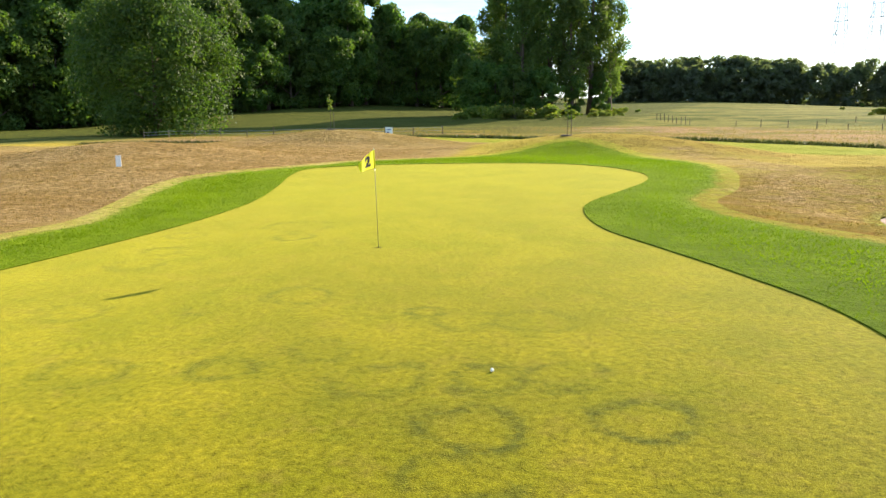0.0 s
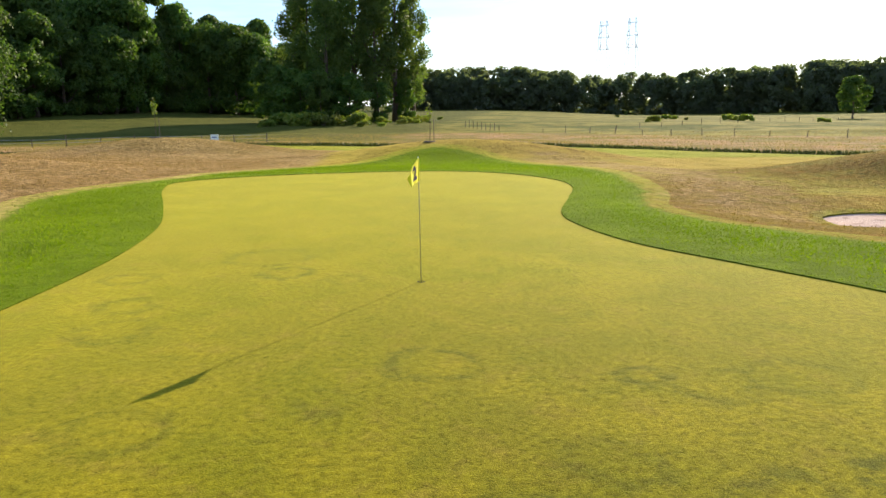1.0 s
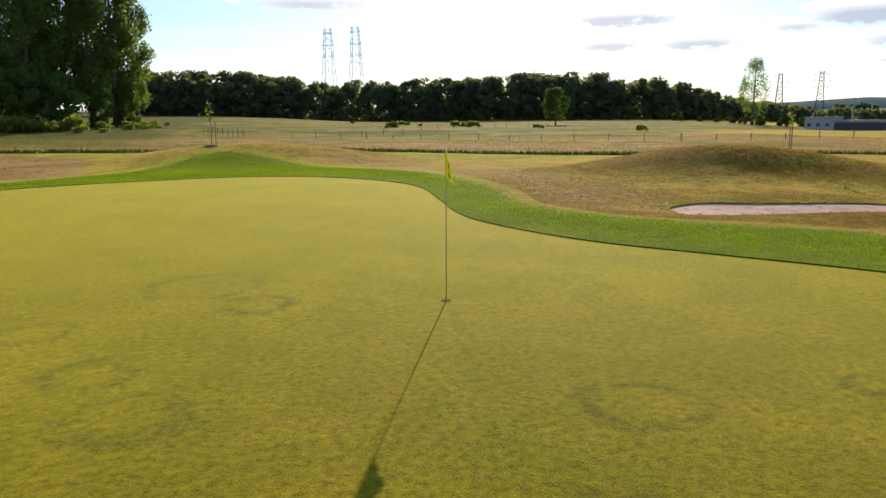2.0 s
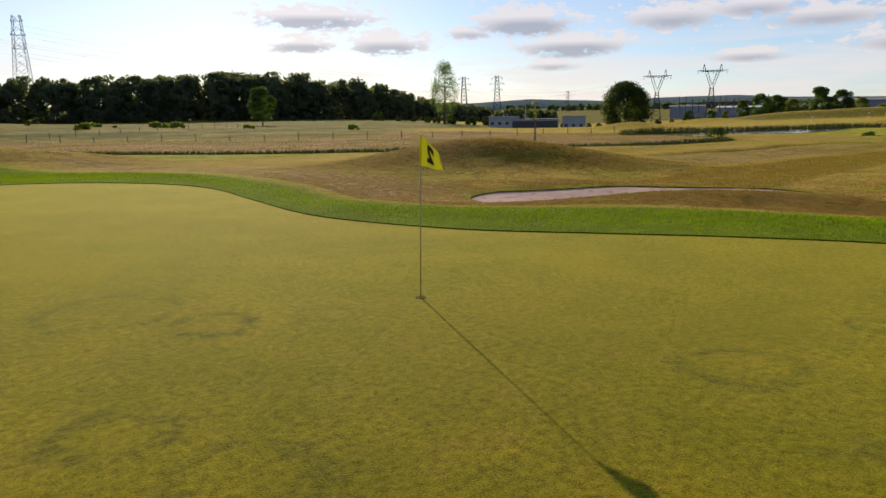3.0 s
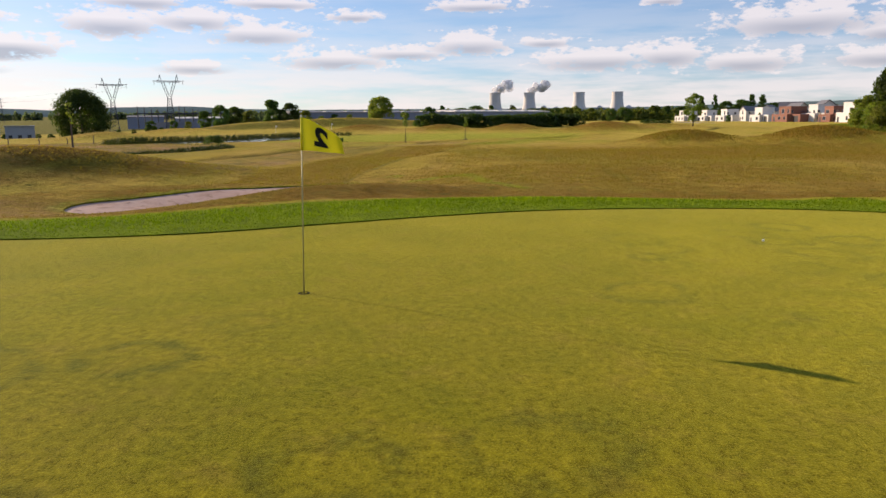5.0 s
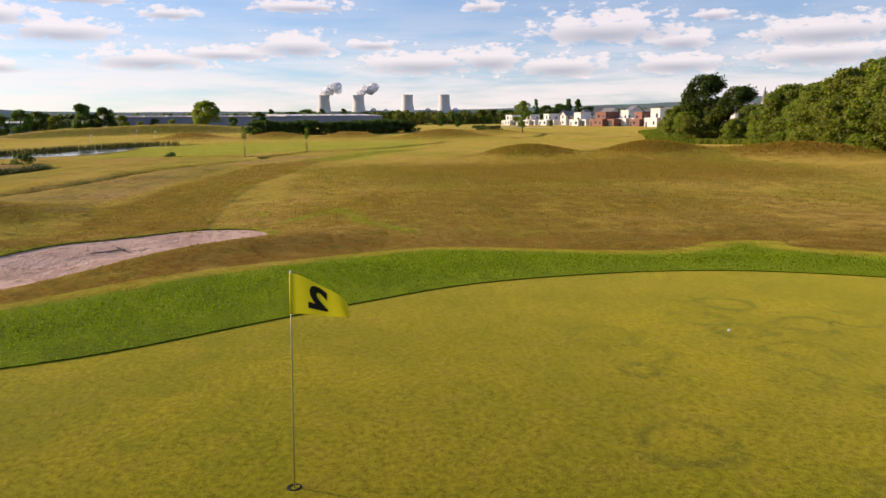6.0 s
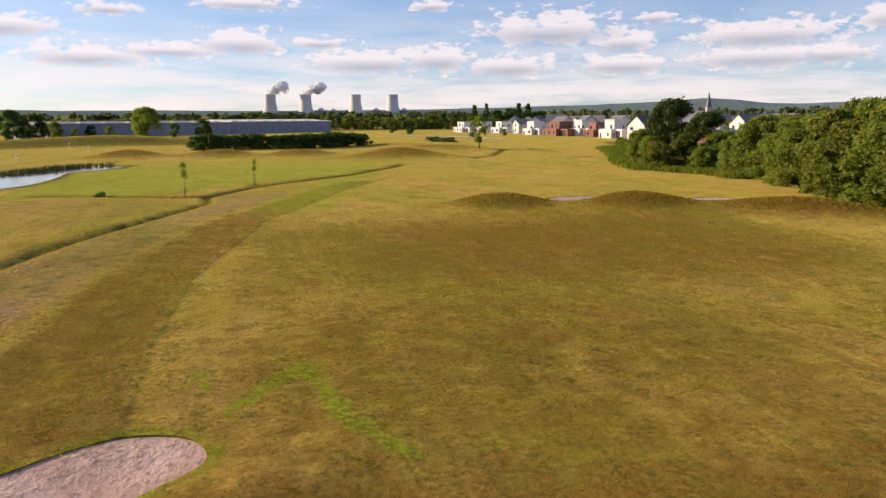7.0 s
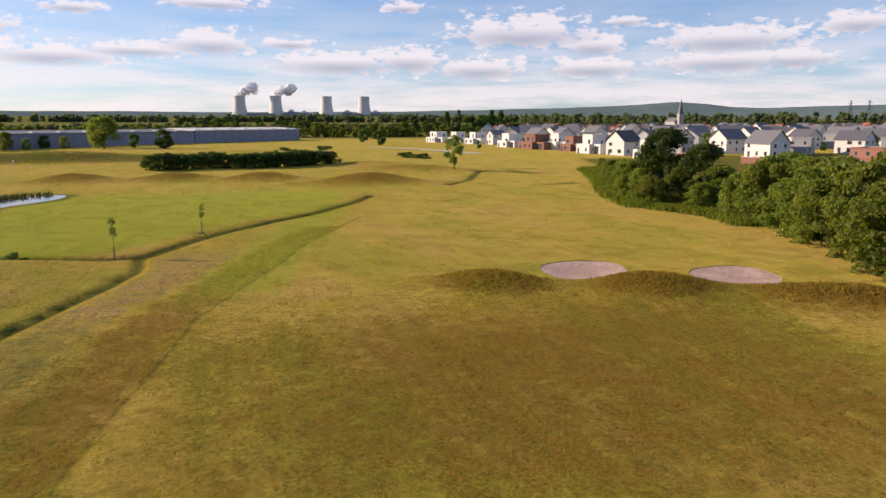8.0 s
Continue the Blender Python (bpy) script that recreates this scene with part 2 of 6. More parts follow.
def turf_colour(n, m, t, pos):
    """Colour of the mown and rough turf, and the coarse and fine parts of its relief."""
    n1 = noise_at(n, pos, .16, 4.0)
    n2 = noise_at(n, pos, .9, 5.0, .65)
    n3 = noise_at(n, pos, 4.2, 5.0, .75)
    n4 = noise_at(n, pos, 28.0, 3.0, .7)
    soft = m("ADD", m("MULTIPLY", m("SUBTRACT", n2, .5), 1.2), m("MULTIPLY", m("SUBTRACT", n3, .5), .9))
    field = noise_at(n, n("ShaderNodeMapping", pos, None, (0, 0, .21), (.55, 1.5, 1.0)), .055, 3.0, .55)
    col = mix(n, ramp(n, n1, .36, .64), (.300, .212, .024, 1), (.365, .248, .044, 1))
    col = mix(n, m("MULTIPLY", ramp(n, field, .50, .62), .75), col, (.215, .198, .018, 1))
    col = mix(n, m("MULTIPLY", ramp(n, field, .48, .38), .65), col, (.360, .215, .060, 1))
    col = mix(n, m("MULTIPLY", ramp(n, n2, .50, .66), .35), col, (.160, .145, .018, 1))
    col = mix(n, m("MULTIPLY", ramp(n, n3, .56, .72), .45), col, (.40, .275, .105, 1))
    dry = ramp(n, m("ADD", attr(t, "dry"), m("MULTIPLY", soft, 1.3)), .22, .86)
    brown = mix(n, ramp(n, n2, .35, .65), (.130, .058, .008, 1), (.220, .110, .016, 1))
    brown = mix(n, m("MULTIPLY", ramp(n, n3, .54, .66), .7), brown, (.128, .104, .022, 1))
    brown = mix(n, m("MULTIPLY", ramp(n, n3, .44, .34), .5), brown, (.270, .172, .045, 1))
    col = mix(n, m("MULTIPLY", dry, .94), col, brown)
    # mown lanes running down the fairway, some greener than others, and narrow streaks within them
    turn = n("ShaderNodeMapping", pos, None, (0, 0, .21), (.035, .30, 1.0))
    lane = n("ShaderNodeTexNoise", turn, None, 1.0, 3.0, .55)
    col = mix(n, m("MULTIPLY", ramp(n, lane, .52, .70), .5), col, mix(n, n2, (.128, .135, .012, 1), (.195, .175, .018, 1)))
    col = mix(n, m("MULTIPLY", ramp(n, lane, .46, .30), .4), col, mix(n, n2, (.215, .120, .026, 1), (.310, .215, .050, 1)))
    streak = n("ShaderNodeTexNoise", n("ShaderNodeMapping", pos, None, (0, 0, .21), (.16, 1.3, 1.0)), None, 1.0, 5.0, .65)
    # clover and weeds in small dark patches
    weed = m("MULTIPLY", ramp(n, noise_at(n, pos, 1.5, 5.0, .72), .56, .64), ramp(n, noise_at(n, pos, .21, 2.0), .42, .56))
    col = mix(n, m("MULTIPLY", weed, .75), col, mix(n, n3, (.060, .078, .012, 1), (.115, .118, .018, 1)))
    lush = ramp(n, m("ADD", attr(t, "lush"), soft), .32, .72)
    col = mix(n, m("MULTIPLY", lush, .92), col, mix(n, n2, (.140, .200, .008, 1), (.245, .268, .016, 1)))
    n0 = noise_at(n, n("ShaderNodeMapping", pos, None, (0, 0, .35), (1.0, 2.2, 1.0)), .022, 5.0, .62)
    mead = ramp(n, m("ADD", attr(t, "meadow"), m("MULTIPLY", soft, .55)), .35, .65)
    straw = mix(n, ramp(n, m("ADD", m("MULTIPLY", n1, .45), m("MULTIPLY", n0, .55)), .43, .56), (.34, .210, .110, 1), (.165, .150, .040, 1))
    straw = mix(n, m("MULTIPLY", ramp(n, n2, .54, .66), .5), straw, (.105, .090, .030, 1))
    col = mix(n, mead, col, straw)
    tan = ramp(n, m("ADD", attr(t, "tan"), m("MULTIPLY", soft, .6)), .35, .75)
    col = mix(n, m("MULTIPLY", tan, .9), col, mix(n, ramp(n, m("ADD", m("MULTIPLY", n2, .5), m("MULTIPLY", n1, .5)), .34, .66), (.240, .142, .050, 1), (.370, .240, .110, 1)))
    pasture = ramp(n, m("ADD", attr(t, "pasture"), m("MULTIPLY", soft, .6)), .35, .65)
    col = mix(n, pasture, col, mix(n, ramp(n, m("ADD", m("MULTIPLY", n1, .4), m("MULTIPLY", n0, .6)), .43, .57), (.085, .100, .018, 1), (.235, .205, .050, 1)))
    # rank growth, and in places shade put into the turf's colour
    shade = ramp(n, m("ADD", attr(t, "rank"), m("MULTIPLY", soft, .5)), .30, .70)
    col = mix(n, m("MULTIPLY", shade, .85), col, mix(n, n3, (.045, .060, .012, 1), (.11, .115, .024, 1)))
    clump = n("ShaderNodeTexVoronoi", n("ShaderNodeVectorMath", pos, n("ShaderNodeTexNoise", pos, None, 3.0, 2.0, .5, out=1), operation="ADD"), None, 2.6)
    coarse = m("ADD", .45, m("MULTIPLY", m("MAXIMUM", ramp(n, noise_at(n, pos, .30, 3.0), .44, .60), dry), .65))
    tuft = m("ADD", m("MULTIPLY", m("SUBTRACT", n4, .5), 2.2), m("MULTIPLY", m("SUBTRACT", n3, .5), 3.6))
    tuft = m("ADD", tuft, m("MULTIPLY", m("SUBTRACT", streak, .5), .7))
    val = m("MAXIMUM", m("ADD", .80, m("MULTIPLY", tuft, coarse)), .26)
    val = m("ADD", val, m("MULTIPLY", clump, .14))
    col = n("ShaderNodeHueSaturation", .5, 1.0, val, 1.0, col)
    rise = m("MULTIPLY", m("ADD", m("MULTIPLY", n4, .8), m("ADD", m("MULTIPLY", n3, 1.3), m("MULTIPLY", clump, .45))), coarse)
    return col, rise, soft


def ground_build(n, m, t):
    col, rise, _ = turf_colour(n, m, t, where(t))
    return col, rise, 1.0, .075


def apron_build(n, m, t):
    pos = where(t)
    around, rise, soft = turf_colour(n, m, t, pos)
    n2 = noise_at(n, pos, .8, 4.0)
    n3 = noise_at(n, pos, 7.0, 4.0, .7)
    n4 = noise_at(n, pos, 30.0, 3.0, .7)
    col = mix(n, ramp(n, n2, .36, .64), (.058, .092, .004, 1), (.098, .134, .005, 1))
    col = mix(n, m("MULTIPLY", ramp(n, n3, .5, .72), .6), col, (.056, .084, .004, 1))
    deep = noise_at(n, n("ShaderNodeMapping", pos, None, (0, 0, .6), (.5, 1.4, 1.0)), .7, 5.0, .68)
    col = mix(n, m("MULTIPLY", ramp(n, deep, .42, .58), .85), col, (.040, .062, .004, 1))
    bare = ramp(n, m("ADD", attr(t, "bare"), soft), .30, .85)
    col = mix(n, m("MULTIPLY", bare, .9), col, mix(n, n3, (.185, .120, .042, 1), (.300, .205, .090, 1)))
    val = m("ADD", .29, m("ADD", m("MULTIPLY", n4, .70), m("MULTIPLY", n3, .55)))
    col = n("ShaderNodeHueSaturation", .5, 1.0, val, 1.0, col)
    edge = ramp(n, m("ADD", attr(t, "edge"), m("MULTIPLY", soft, .75)), .30, .72)      # ragged change into the turf around
    col = mix(n, edge, col, around)
    return col, m("ADD", m("MULTIPLY", n4, .7), m("MULTIPLY", n3, 1.6)), .8, .05


def sand_build(n, m, t):
    pos = where(t)
    n1 = noise_at(n, pos, .55, 4.0)
    n2 = noise_at(n, pos, 2.6, 5.0, .65)
    n3 = noise_at(n, pos, 40.0, 3.0, .7)
    col = mix(n, ramp(n, n1, .38, .65), (.43, .285, .225, 1), (.53, .370, .300, 1))
    col = mix(n, m("MULTIPLY", ramp(n, n2, .52, .66), .70), col, (.23, .135, .095, 1))
    col = n("ShaderNodeHueSaturation", .5, 1.0, m("ADD", .85, m("MULTIPLY", n3, .3)), 1.0, col)
    return col, m("ADD", m("MULTIPLY", n2, 3.0), m("MULTIPLY", n3, .25)), .8, .06


def roof_build(n, m, t):
    pos = where(t)
    r = t.nodes.new("ShaderNodeObjectInfo").outputs["Random"]
    col = mix(n, r, (.10, .10, .115, 1), (.17, .165, .17, 1))
    col = n("ShaderNodeHueSaturation", .5, 1.0, m("ADD", .8, m("MULTIPLY", noise_at(n, pos, 2.0, 4.0), .4)), 1.0, col)
    return col, noise_at(n, pos, 6.0), .4, .03


def water_build(n, m, t):
    pos = where(t)
    return (.03, .035, .035, 1), noise_at(n, n("ShaderNodeMapping", pos, None, None, (1.0, 1.6, 1.0)), 1.6, 3.0), .15, .05


M_GREEN = material("short_grass", green_build, .95, .03, .40, (.95, .88, .12))
M_GROUND = material("turf", ground_build, 1.0, .02, .17, (.97, .81, .18))
M_APRON = material("apron_grass", apron_build, 1.0, .03, .34, (.70, .95, .05))


def mown_sheen(mat, weight):
    """Mown turf shimmers at a flat angle; meadow, pasture and rank growth do not."""
    t = mat.node_tree
    n = nodes_of(t)
    m = math_of(n)
    wild = m("MAXIMUM", m("MAXIMUM", attr(t, "meadow"), attr(t, "pasture")), m("MAXIMUM", attr(t, "rank"), m("MULTIPLY", m("MAXIMUM", attr(t, "tan"), attr(t, "dry")), .75)))
    t.links.new(m("MULTIPLY", m("SUBTRACT", 1.0, wild, 0.0, True), weight), t.nodes["Principled BSDF"].inputs["Sheen Weight"])


mown_sheen(M_GROUND, .33)
M_SAND = material("sand", sand_build, .95, .15)
M_WATER = material("water", water_build, .06, .5)
M_ROOF = material("slate_roof", roof_build, .6, .35)
M_TILE = plain("red_tile", (.34, .11, .055), .8, .25, 2.0)
M_WHITE = plain("white_render", (.64, .62, .585), .85, .12, .8)
M_GREYWALL = plain("grey_render", (.34, .33, .33), .85, .10, .8)
M_BRICK = plain("raw_brick", (.245, .115, .082), .9, .22, 3.0)
M_DARK = plain("dark_opening", (.025, .026, .03), .35, .2, 2.0, .5)
M_GLASS = plain("window_glass", (.035, .045, .06), .12, .2, 2.0, .6)
M_METAL = plain("galvanised_steel", (.34, .35, .36), .6, .15, 4.0, .4, .6)
M_STEEL_DARK = plain("dark_steel", (.055, .06, .07), .6, .15, 4.0, .3)
M_CONCRETE = plain("concrete", (.60, .57, .54), .9, .12, .02)
M_CLAD = plain("blue_grey_cladding", (.20, .22, .29), .6, .08, .15, .4)
M_WHITEROOF = plain("pale_roof_sheet", (.62, .60, .56), .6, .1, .2)
M_BARK = plain("bark", (.11, .085, .06), .95, .35, 6.0, .15, 0, .05)
M_POST = plain("weathered_wood", (.16, .125, .09), .95, .3, 8.0, .15)
M_FLAGPOLE = plain("pole_paint", (.30, .27, .10), .4, .1, 8.0, .5)
M_CUP = plain("cup_plastic", (.75, .75, .72), .5, .05, 8.0, .4)
# Near-black: the deep hole's shade is put into this shallow cup's colour.
M_HOLE = plain("cup_inside", (.02, .02, .018), .9, .1, 8.0, .1)
M_BALL = plain("golf_ball", (.82, .82, .80), .35, .03, 30.0, .5)
M_INK = plain("black_print", (.012, .012, .012), .6, .1, 10.0, .2)
M_SIGN = plain("white_board", (.65, .67, .72), .5, .08, 6.0, .4)
M_BLUE = plain("blue_print", (.05, .07, .22), .5, .1, 6.0, .3)
M_RUBBER = plain("black_plastic", (.03, .03, .032), .6, .1, 6.0, .3)
M_PATH = plain("pale_gravel", (.50, .46, .41), .95, .15, .7)
# the haze in front of the hills is put into their base colour
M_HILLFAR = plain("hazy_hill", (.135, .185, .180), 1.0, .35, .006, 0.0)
M_DRYTUFT = leaf_material("dry_grass_blades", (.26, .155, .030), (.25, .175, .028), (.17, .140, .024), .35, .04)
M_TALLGRASS = leaf_material("meadow_grass_blades", (.29, .185, .095), (.20, .165, .05), (.34, .22, .125), .4, .04)
M_GREENBLADE = leaf_material("apron_blades", (.088, .130, .004), (.135, .180, .006), (.060, .094, .004), .6, .03)
M_VERGE = leaf_material("verge_weed_leaves", (.120, .165, .022), (.180, .205, .030), (.26, .235, .06), .5, .05)
M_REED = leaf_material("reed_blades", (.045, .06, .014), (.07, .08, .02), (.11, .10, .03), .25)
M_LEAF_WOOD = leaf_material("woodland_leaves", (.052, .096, .021), (.090, .140, .026), (.125, .170, .032), .45)
M_LEAF_DARK = leaf_material("oak_leaves", (.044, .074, .018), (.068, .102, .020), (.098, .130, .024), .45)
M_LEAF_POPLAR = leaf_material("poplar_leaves", (.078, .118, .034), (.120, .158, .044), (.160, .190, .056), .55)
M_LEAF_HEDGE = leaf_material("hedge_leaves", (.120, .158, .028), (.195, .215, .038), (.310, .265, .055), .5)
# Leaves paled and greyed: the haze over distant woods is put into their colour.
M_LEAF_HAZED = leaf_material("far_leaves", (.120, .140, .098), (.150, .170, .112), (.185, .196, .128), .6, .05)
M_LEAF_SAP = leaf_material("sapling_leaves", (.14, .18, .03), (.18, .20, .04), (.10, .14, .025))


def flag_cloth():
    mat = material("flag_cloth", lambda n, m, t: n("ShaderNodeHueSaturation", .5, 1.0, m("ADD", .92, m("MULTIPLY", noise_at(n, where(t), 60.0), .16)),
                                                   1.0, (.80, .72, .02, 1)), .7, .2)
    t = mat.node_tree
    tr = t.nodes.new("ShaderNodeBsdfTranslucent")
    tr.inputs[0].default_value = (.85, .75, .02, 1)
    mx = t.nodes.new("ShaderNodeMixShader")
    mx.inputs[0].default_value = .2
    t.links.new(t.nodes["Principled BSDF"].outputs[0], mx.inputs[1])
    t.links.new(tr.outputs[0], mx.inputs[2])
    t.links.new(mx.outputs[0], t.nodes["Material Output"].inputs[0])
    return mat


M_FLAG = flag_cloth()


def steam():
    mat = plain("steam", (.97, .97, .98), 1.0, .03, .02, 0.0)
    t = mat.node_tree
    tr = t.nodes.new("ShaderNodeBsdfTranslucent")
    tr.inputs[0].default_value = (.97, .97, .98, 1)
    m1 = t.nodes.new("ShaderNodeMixShader")
    m1.inputs[0].default_value = .75
    t.links.new(t.nodes["Principled BSDF"].outputs[0], m1.inputs[1])
    t.links.new(tr.outputs[0], m1.inputs[2])
    t.links.new(m1.outputs[0], t.nodes["Material Output"].inputs[0])
    return mat


M_STEAM = steam()

# ---------------------------------------------------------------- small mesh tools
class Geo:
    """Collects vertices and faces of one mesh."""

    def __init__(self):
        self.v, self.f = [], []

    def add(self, verts, faces):
        k = len(self.v)
        self.v += [tuple(p) for p in verts]
        self.f += [tuple(i + k for i in q) for q in faces]
        return self

    def box(self, x0, y0, z0, x1, y1, z1):
        return self.add([(x, y, z) for z in (z0, z1) for x, y in ((x0, y0), (x1, y0), (x1, y1), (x0, y1))],
                        [(3, 2, 1, 0), (4, 5, 6, 7), (0, 1, 5, 4), (1, 2, 6, 5), (2, 3, 7, 6), (3, 0, 4, 7)])

    def tube(self, points, radii, sides=6, caps=True):
        pts = [Vector(p) for p in points]
        rows = []
        for i, p in enumerate(pts):
            d = (pts[min(i + 1, len(pts) - 1)] - pts[max(i - 1, 0)]).normalized()
            u = d.orthogonal().normalized() if abs(d.z) < .95 else d.cross(Vector((0, 1, 0))).normalized()
            w = d.cross(u)
            rows.append([p + (u * math.cos(a) + w * math.sin(a)) * radii[i] for a in (2 * math.pi * s / sides for s in range(sides))])
        faces = [(i * sides + s, i * sides + (s + 1) % sides, (i + 1) * sides + (s + 1) % sides, (i + 1) * sides + s)
                 for i in range(len(pts) - 1) for s in range(sides)]
        if caps:
            faces += [tuple(range(sides - 1, -1, -1)), tuple((len(pts) - 1) * sides + s for s in range(sides))]
        return self.add([p for r in rows for p in r], faces)

    def beam(self, a, b, w):
        return self.tube([a, b], [w * .7, w * .7], 4)

    def lathe(self, profile, sides=24):
        k = len(profile)
        verts = [(r * math.cos(a), r * math.sin(a), z) for a in (2 * math.pi * s / sides for s in range(sides)) for r, z in profile]
        faces = [(s * k + i, ((s + 1) % sides) * k + i, ((s + 1) % sides) * k + i + 1, s * k + i + 1)
                 for s in range(sides) for i in range(k - 1)]
        return self.add(verts, faces)

    def mesh(self, name, mat, smooth=False):
        me = bpy.data.meshes.new(name)
        me.from_pydata(self.v, [], self.f)
        me.materials.append(mat)
        if smooth:
            me.polygons.foreach_set("use_smooth", [True] * len(me.polygons))
        me.update()
        return me


def part(name, geo, mat, parent=None, label="", smooth=False):
    ob = new(name, geo.mesh(name, mat, smooth) if isinstance(geo, Geo) else geo)
    if parent:
        ob.parent = parent
    if label:
        tagged(ob, label)
    return ob


def thing(name, m, label, category, group=""):
    ob = new(name)
    ob.empty_display_size = .3
    ob.matrix_world = m
    return tagged(ob, label, category, group)


def soup(verts, faces, name, mat, smooth=False):
    """A mesh from arrays: verts (n, 3), faces (k, 3 or 4)."""
    me = bpy.data.meshes.new(name)
    verts, faces = np.asarray(verts, np.float32), np.asarray(faces, np.int32)
    c = faces.shape[1]
    me.vertices.add(len(verts))
    me.vertices.foreach_set("co", verts.ravel())
    me.loops.add(faces.size)
    me.loops.foreach_set("vertex_index", faces.ravel())
    me.polygons.add(len(faces))
    me.polygons.foreach_set("loop_start", np.arange(0, faces.size, c, dtype=np.int32))
    me.polygons.foreach_set("use_smooth", np.full(len(faces), smooth))
    me.materials.append(mat)
    me.update(calc_edges=True)
    me.validate()
    return me


# ---------------------------------------------------------------- lie of the land
def smooth_loop(points, per=8):
    """Closed curve through the points."""
    p = np.array(points, float)
    out = []
    for i in range(len(p)):
        a, b, c, d = p[i - 1], p[i], p[(i + 1) % len(p)], p[(i + 2) % len(p)]
        for s in np.linspace(0, 1, per, endpoint=False):
            out.append(.5 * ((2 * b) + (c - a) * s + (2 * a - 5 * b + 4 * c - d) * s * s + (3 * b - a - 3 * c + d) * s ** 3))
    return np.array(out)


GREEN = smooth_loop([(-6.4, -3.5), (-6.3, .6), (-6.5, 3.6), (-7.2, 7.3), (-8.7, 11.6), (-10.4, 16.2), (-10.8, 19.3), (-8.8, 22.2),
                     (-5.0, 24.0), (-.2, 24.6), (3.2, 22.8), (5.2, 19.4), (5.6, 16.2), (4.8, 12.4), (3.9, 8.6), (3.9, 6.2),
                     (4.6, 3.4), (5.9, 1.1), (7.2, -1.1), (8.3, -3.2), (8.8, -5.6), (8.8, -8.2), (8.2, -10.4), (6.6, -13.0),
                     (4.6, -15.6), (1.0, -17.6), (-3.0, -16.6), (-6.0, -12.5), (-6.8, -8.0)], 8)
APRON = smooth_loop([(-10.2, -.5), (-10.2, 2.2), (-11.7, 5.6), (-13.6, 9.6), (-14.3, 12.6), (-13.9, 15.2), (-13.2, 18.0), (-12.4, 21.0), (-11.0, 25.4),
                     (-7.4, 30.5), (-4.2, 34.5), (-.6, 37.5), (3.2, 36.0), (6.4, 31.0), (8.8, 26.0), (9.4, 20.6), (8.9, 14.6),
                     (7.9, 11.2), (8.1, 8.5), (9.4, 6.0), (11.3, 3.4), (13.4, .6), (15.2, -2.6), (15.2, -4.4), (13.9, -6.4),
                     (12.4, -8.6), (12.2, -10.2), (13.8, -12.2), (13.2, -13.8), (11.4, -13.3), (10.2, -14.6), (8.0, -17.6),
                     (4.5, -19.8), (.5, -21.0), (-5.0, -19.6), (-9.0, -15.0), (-10.4, -8.5)], 8)
BUNKER_A = smooth_loop([(12.7, 10.8), (12.8, 8.5), (13.9, 7.0), (15.3, 6.3), (17.1, 5.6), (18.4, 4.4), (19.5, 3.2), (20.8, 1.9), (22.4, 2.4),
                        (23.0, 4.0), (22.5, 5.4), (20.8, 7.4), (19.7, 8.8), (17.4, 10.1), (14.8, 11.4)], 7)
BUNKER_B = smooth_loop([(77.8, -29.6), (80.1, -32.3), (80.2, -35.9), (78.2, -37.9), (74.2, -36.8), (70.8, -34.0), (69.4, -30.9), (72.6, -29.2)], 6)
BUNKER_C = smooth_loop([(71.8, -41.8), (73.2, -45.2), (72.2, -48.1), (67.4, -48.0), (63.8, -44.2), (63.2, -41.2), (67.0, -39.8)], 6)
POND = smooth_loop([(98, 51), (112, 43.8), (124, 36.6), (138, 36.0), (152, 36.6), (166, 31.0), (174, 32.0), (172, 38.5), (160, 43.5),
                    (149, 48.5), (136, 51), (118, 58), (104, 58)], 6)
MEADOW_X = [-400, -90, -60, -37, -22, -9, 10, 20, 26, 33, 38, 46, 54, 63, 70, 75, 84, 96, 112, 140]
MEADOW_Y = [60, 52, 50, 57, 63.5, 61.5, 59, 56, 52, 45, 39.5, 35.5, 31.5, 29.3, 27, 28.5, 40, 54, 66, 90]
DITCH_A = [(40, 19), (54, 16), (66.5, 12.8), (69.7, 12.0), (75, 10.6), (81.3, 8.8), (88.4, 7.5), (96, 8.0)]
DITCH_B = [(104, 30), (99, 20), (96, 11), (97.3, 7.4), (104.6, 4.0), (113.6, -.4), (123.3, -6.6), (131.8, -14), (142.4, -21), (156, -26.8)]
DITCH_C = [(172, -47), (187, -57), (210, -67)]
BARS = [[(215.6, -72.7), (214.4, -85.5)], [(167.6, -68.9), (168.1, -78.3)]]     # short dark shadow lines across the far fairway, put into the colour only
TRACK = [(20, 4.2), (32, 4.9), (44.2, 4.6), (51, 3.7), (57.8, 2.3), (67.2, .7), (77.2, -2.4), (87.7, -6.2), (99.2, -9.4), (125, -20)]


def inside(poly, x, y):
    x, y = np.asarray(x, float), np.asarray(y, float)
    whole = np.zeros(x.shape, bool)
    near = (x > poly[:, 0].min()) & (x < poly[:, 0].max()) & (y > poly[:, 1].min()) & (y < poly[:, 1].max())
    if not near.any():
        return whole
    x, y = x[near], y[near]
    hit = np.zeros(x.shape, bool)
    a, b = poly, np.roll(poly, -1, 0)
    for (x0, y0), (x1, y1) in zip(a, b):
        if y0 != y1:
            hit ^= ((y0 > y) != (y1 > y)) & (x < (x1 - x0) * (y - y0) / (y1 - y0) + x0)
    whole[near] = hit
    return whole


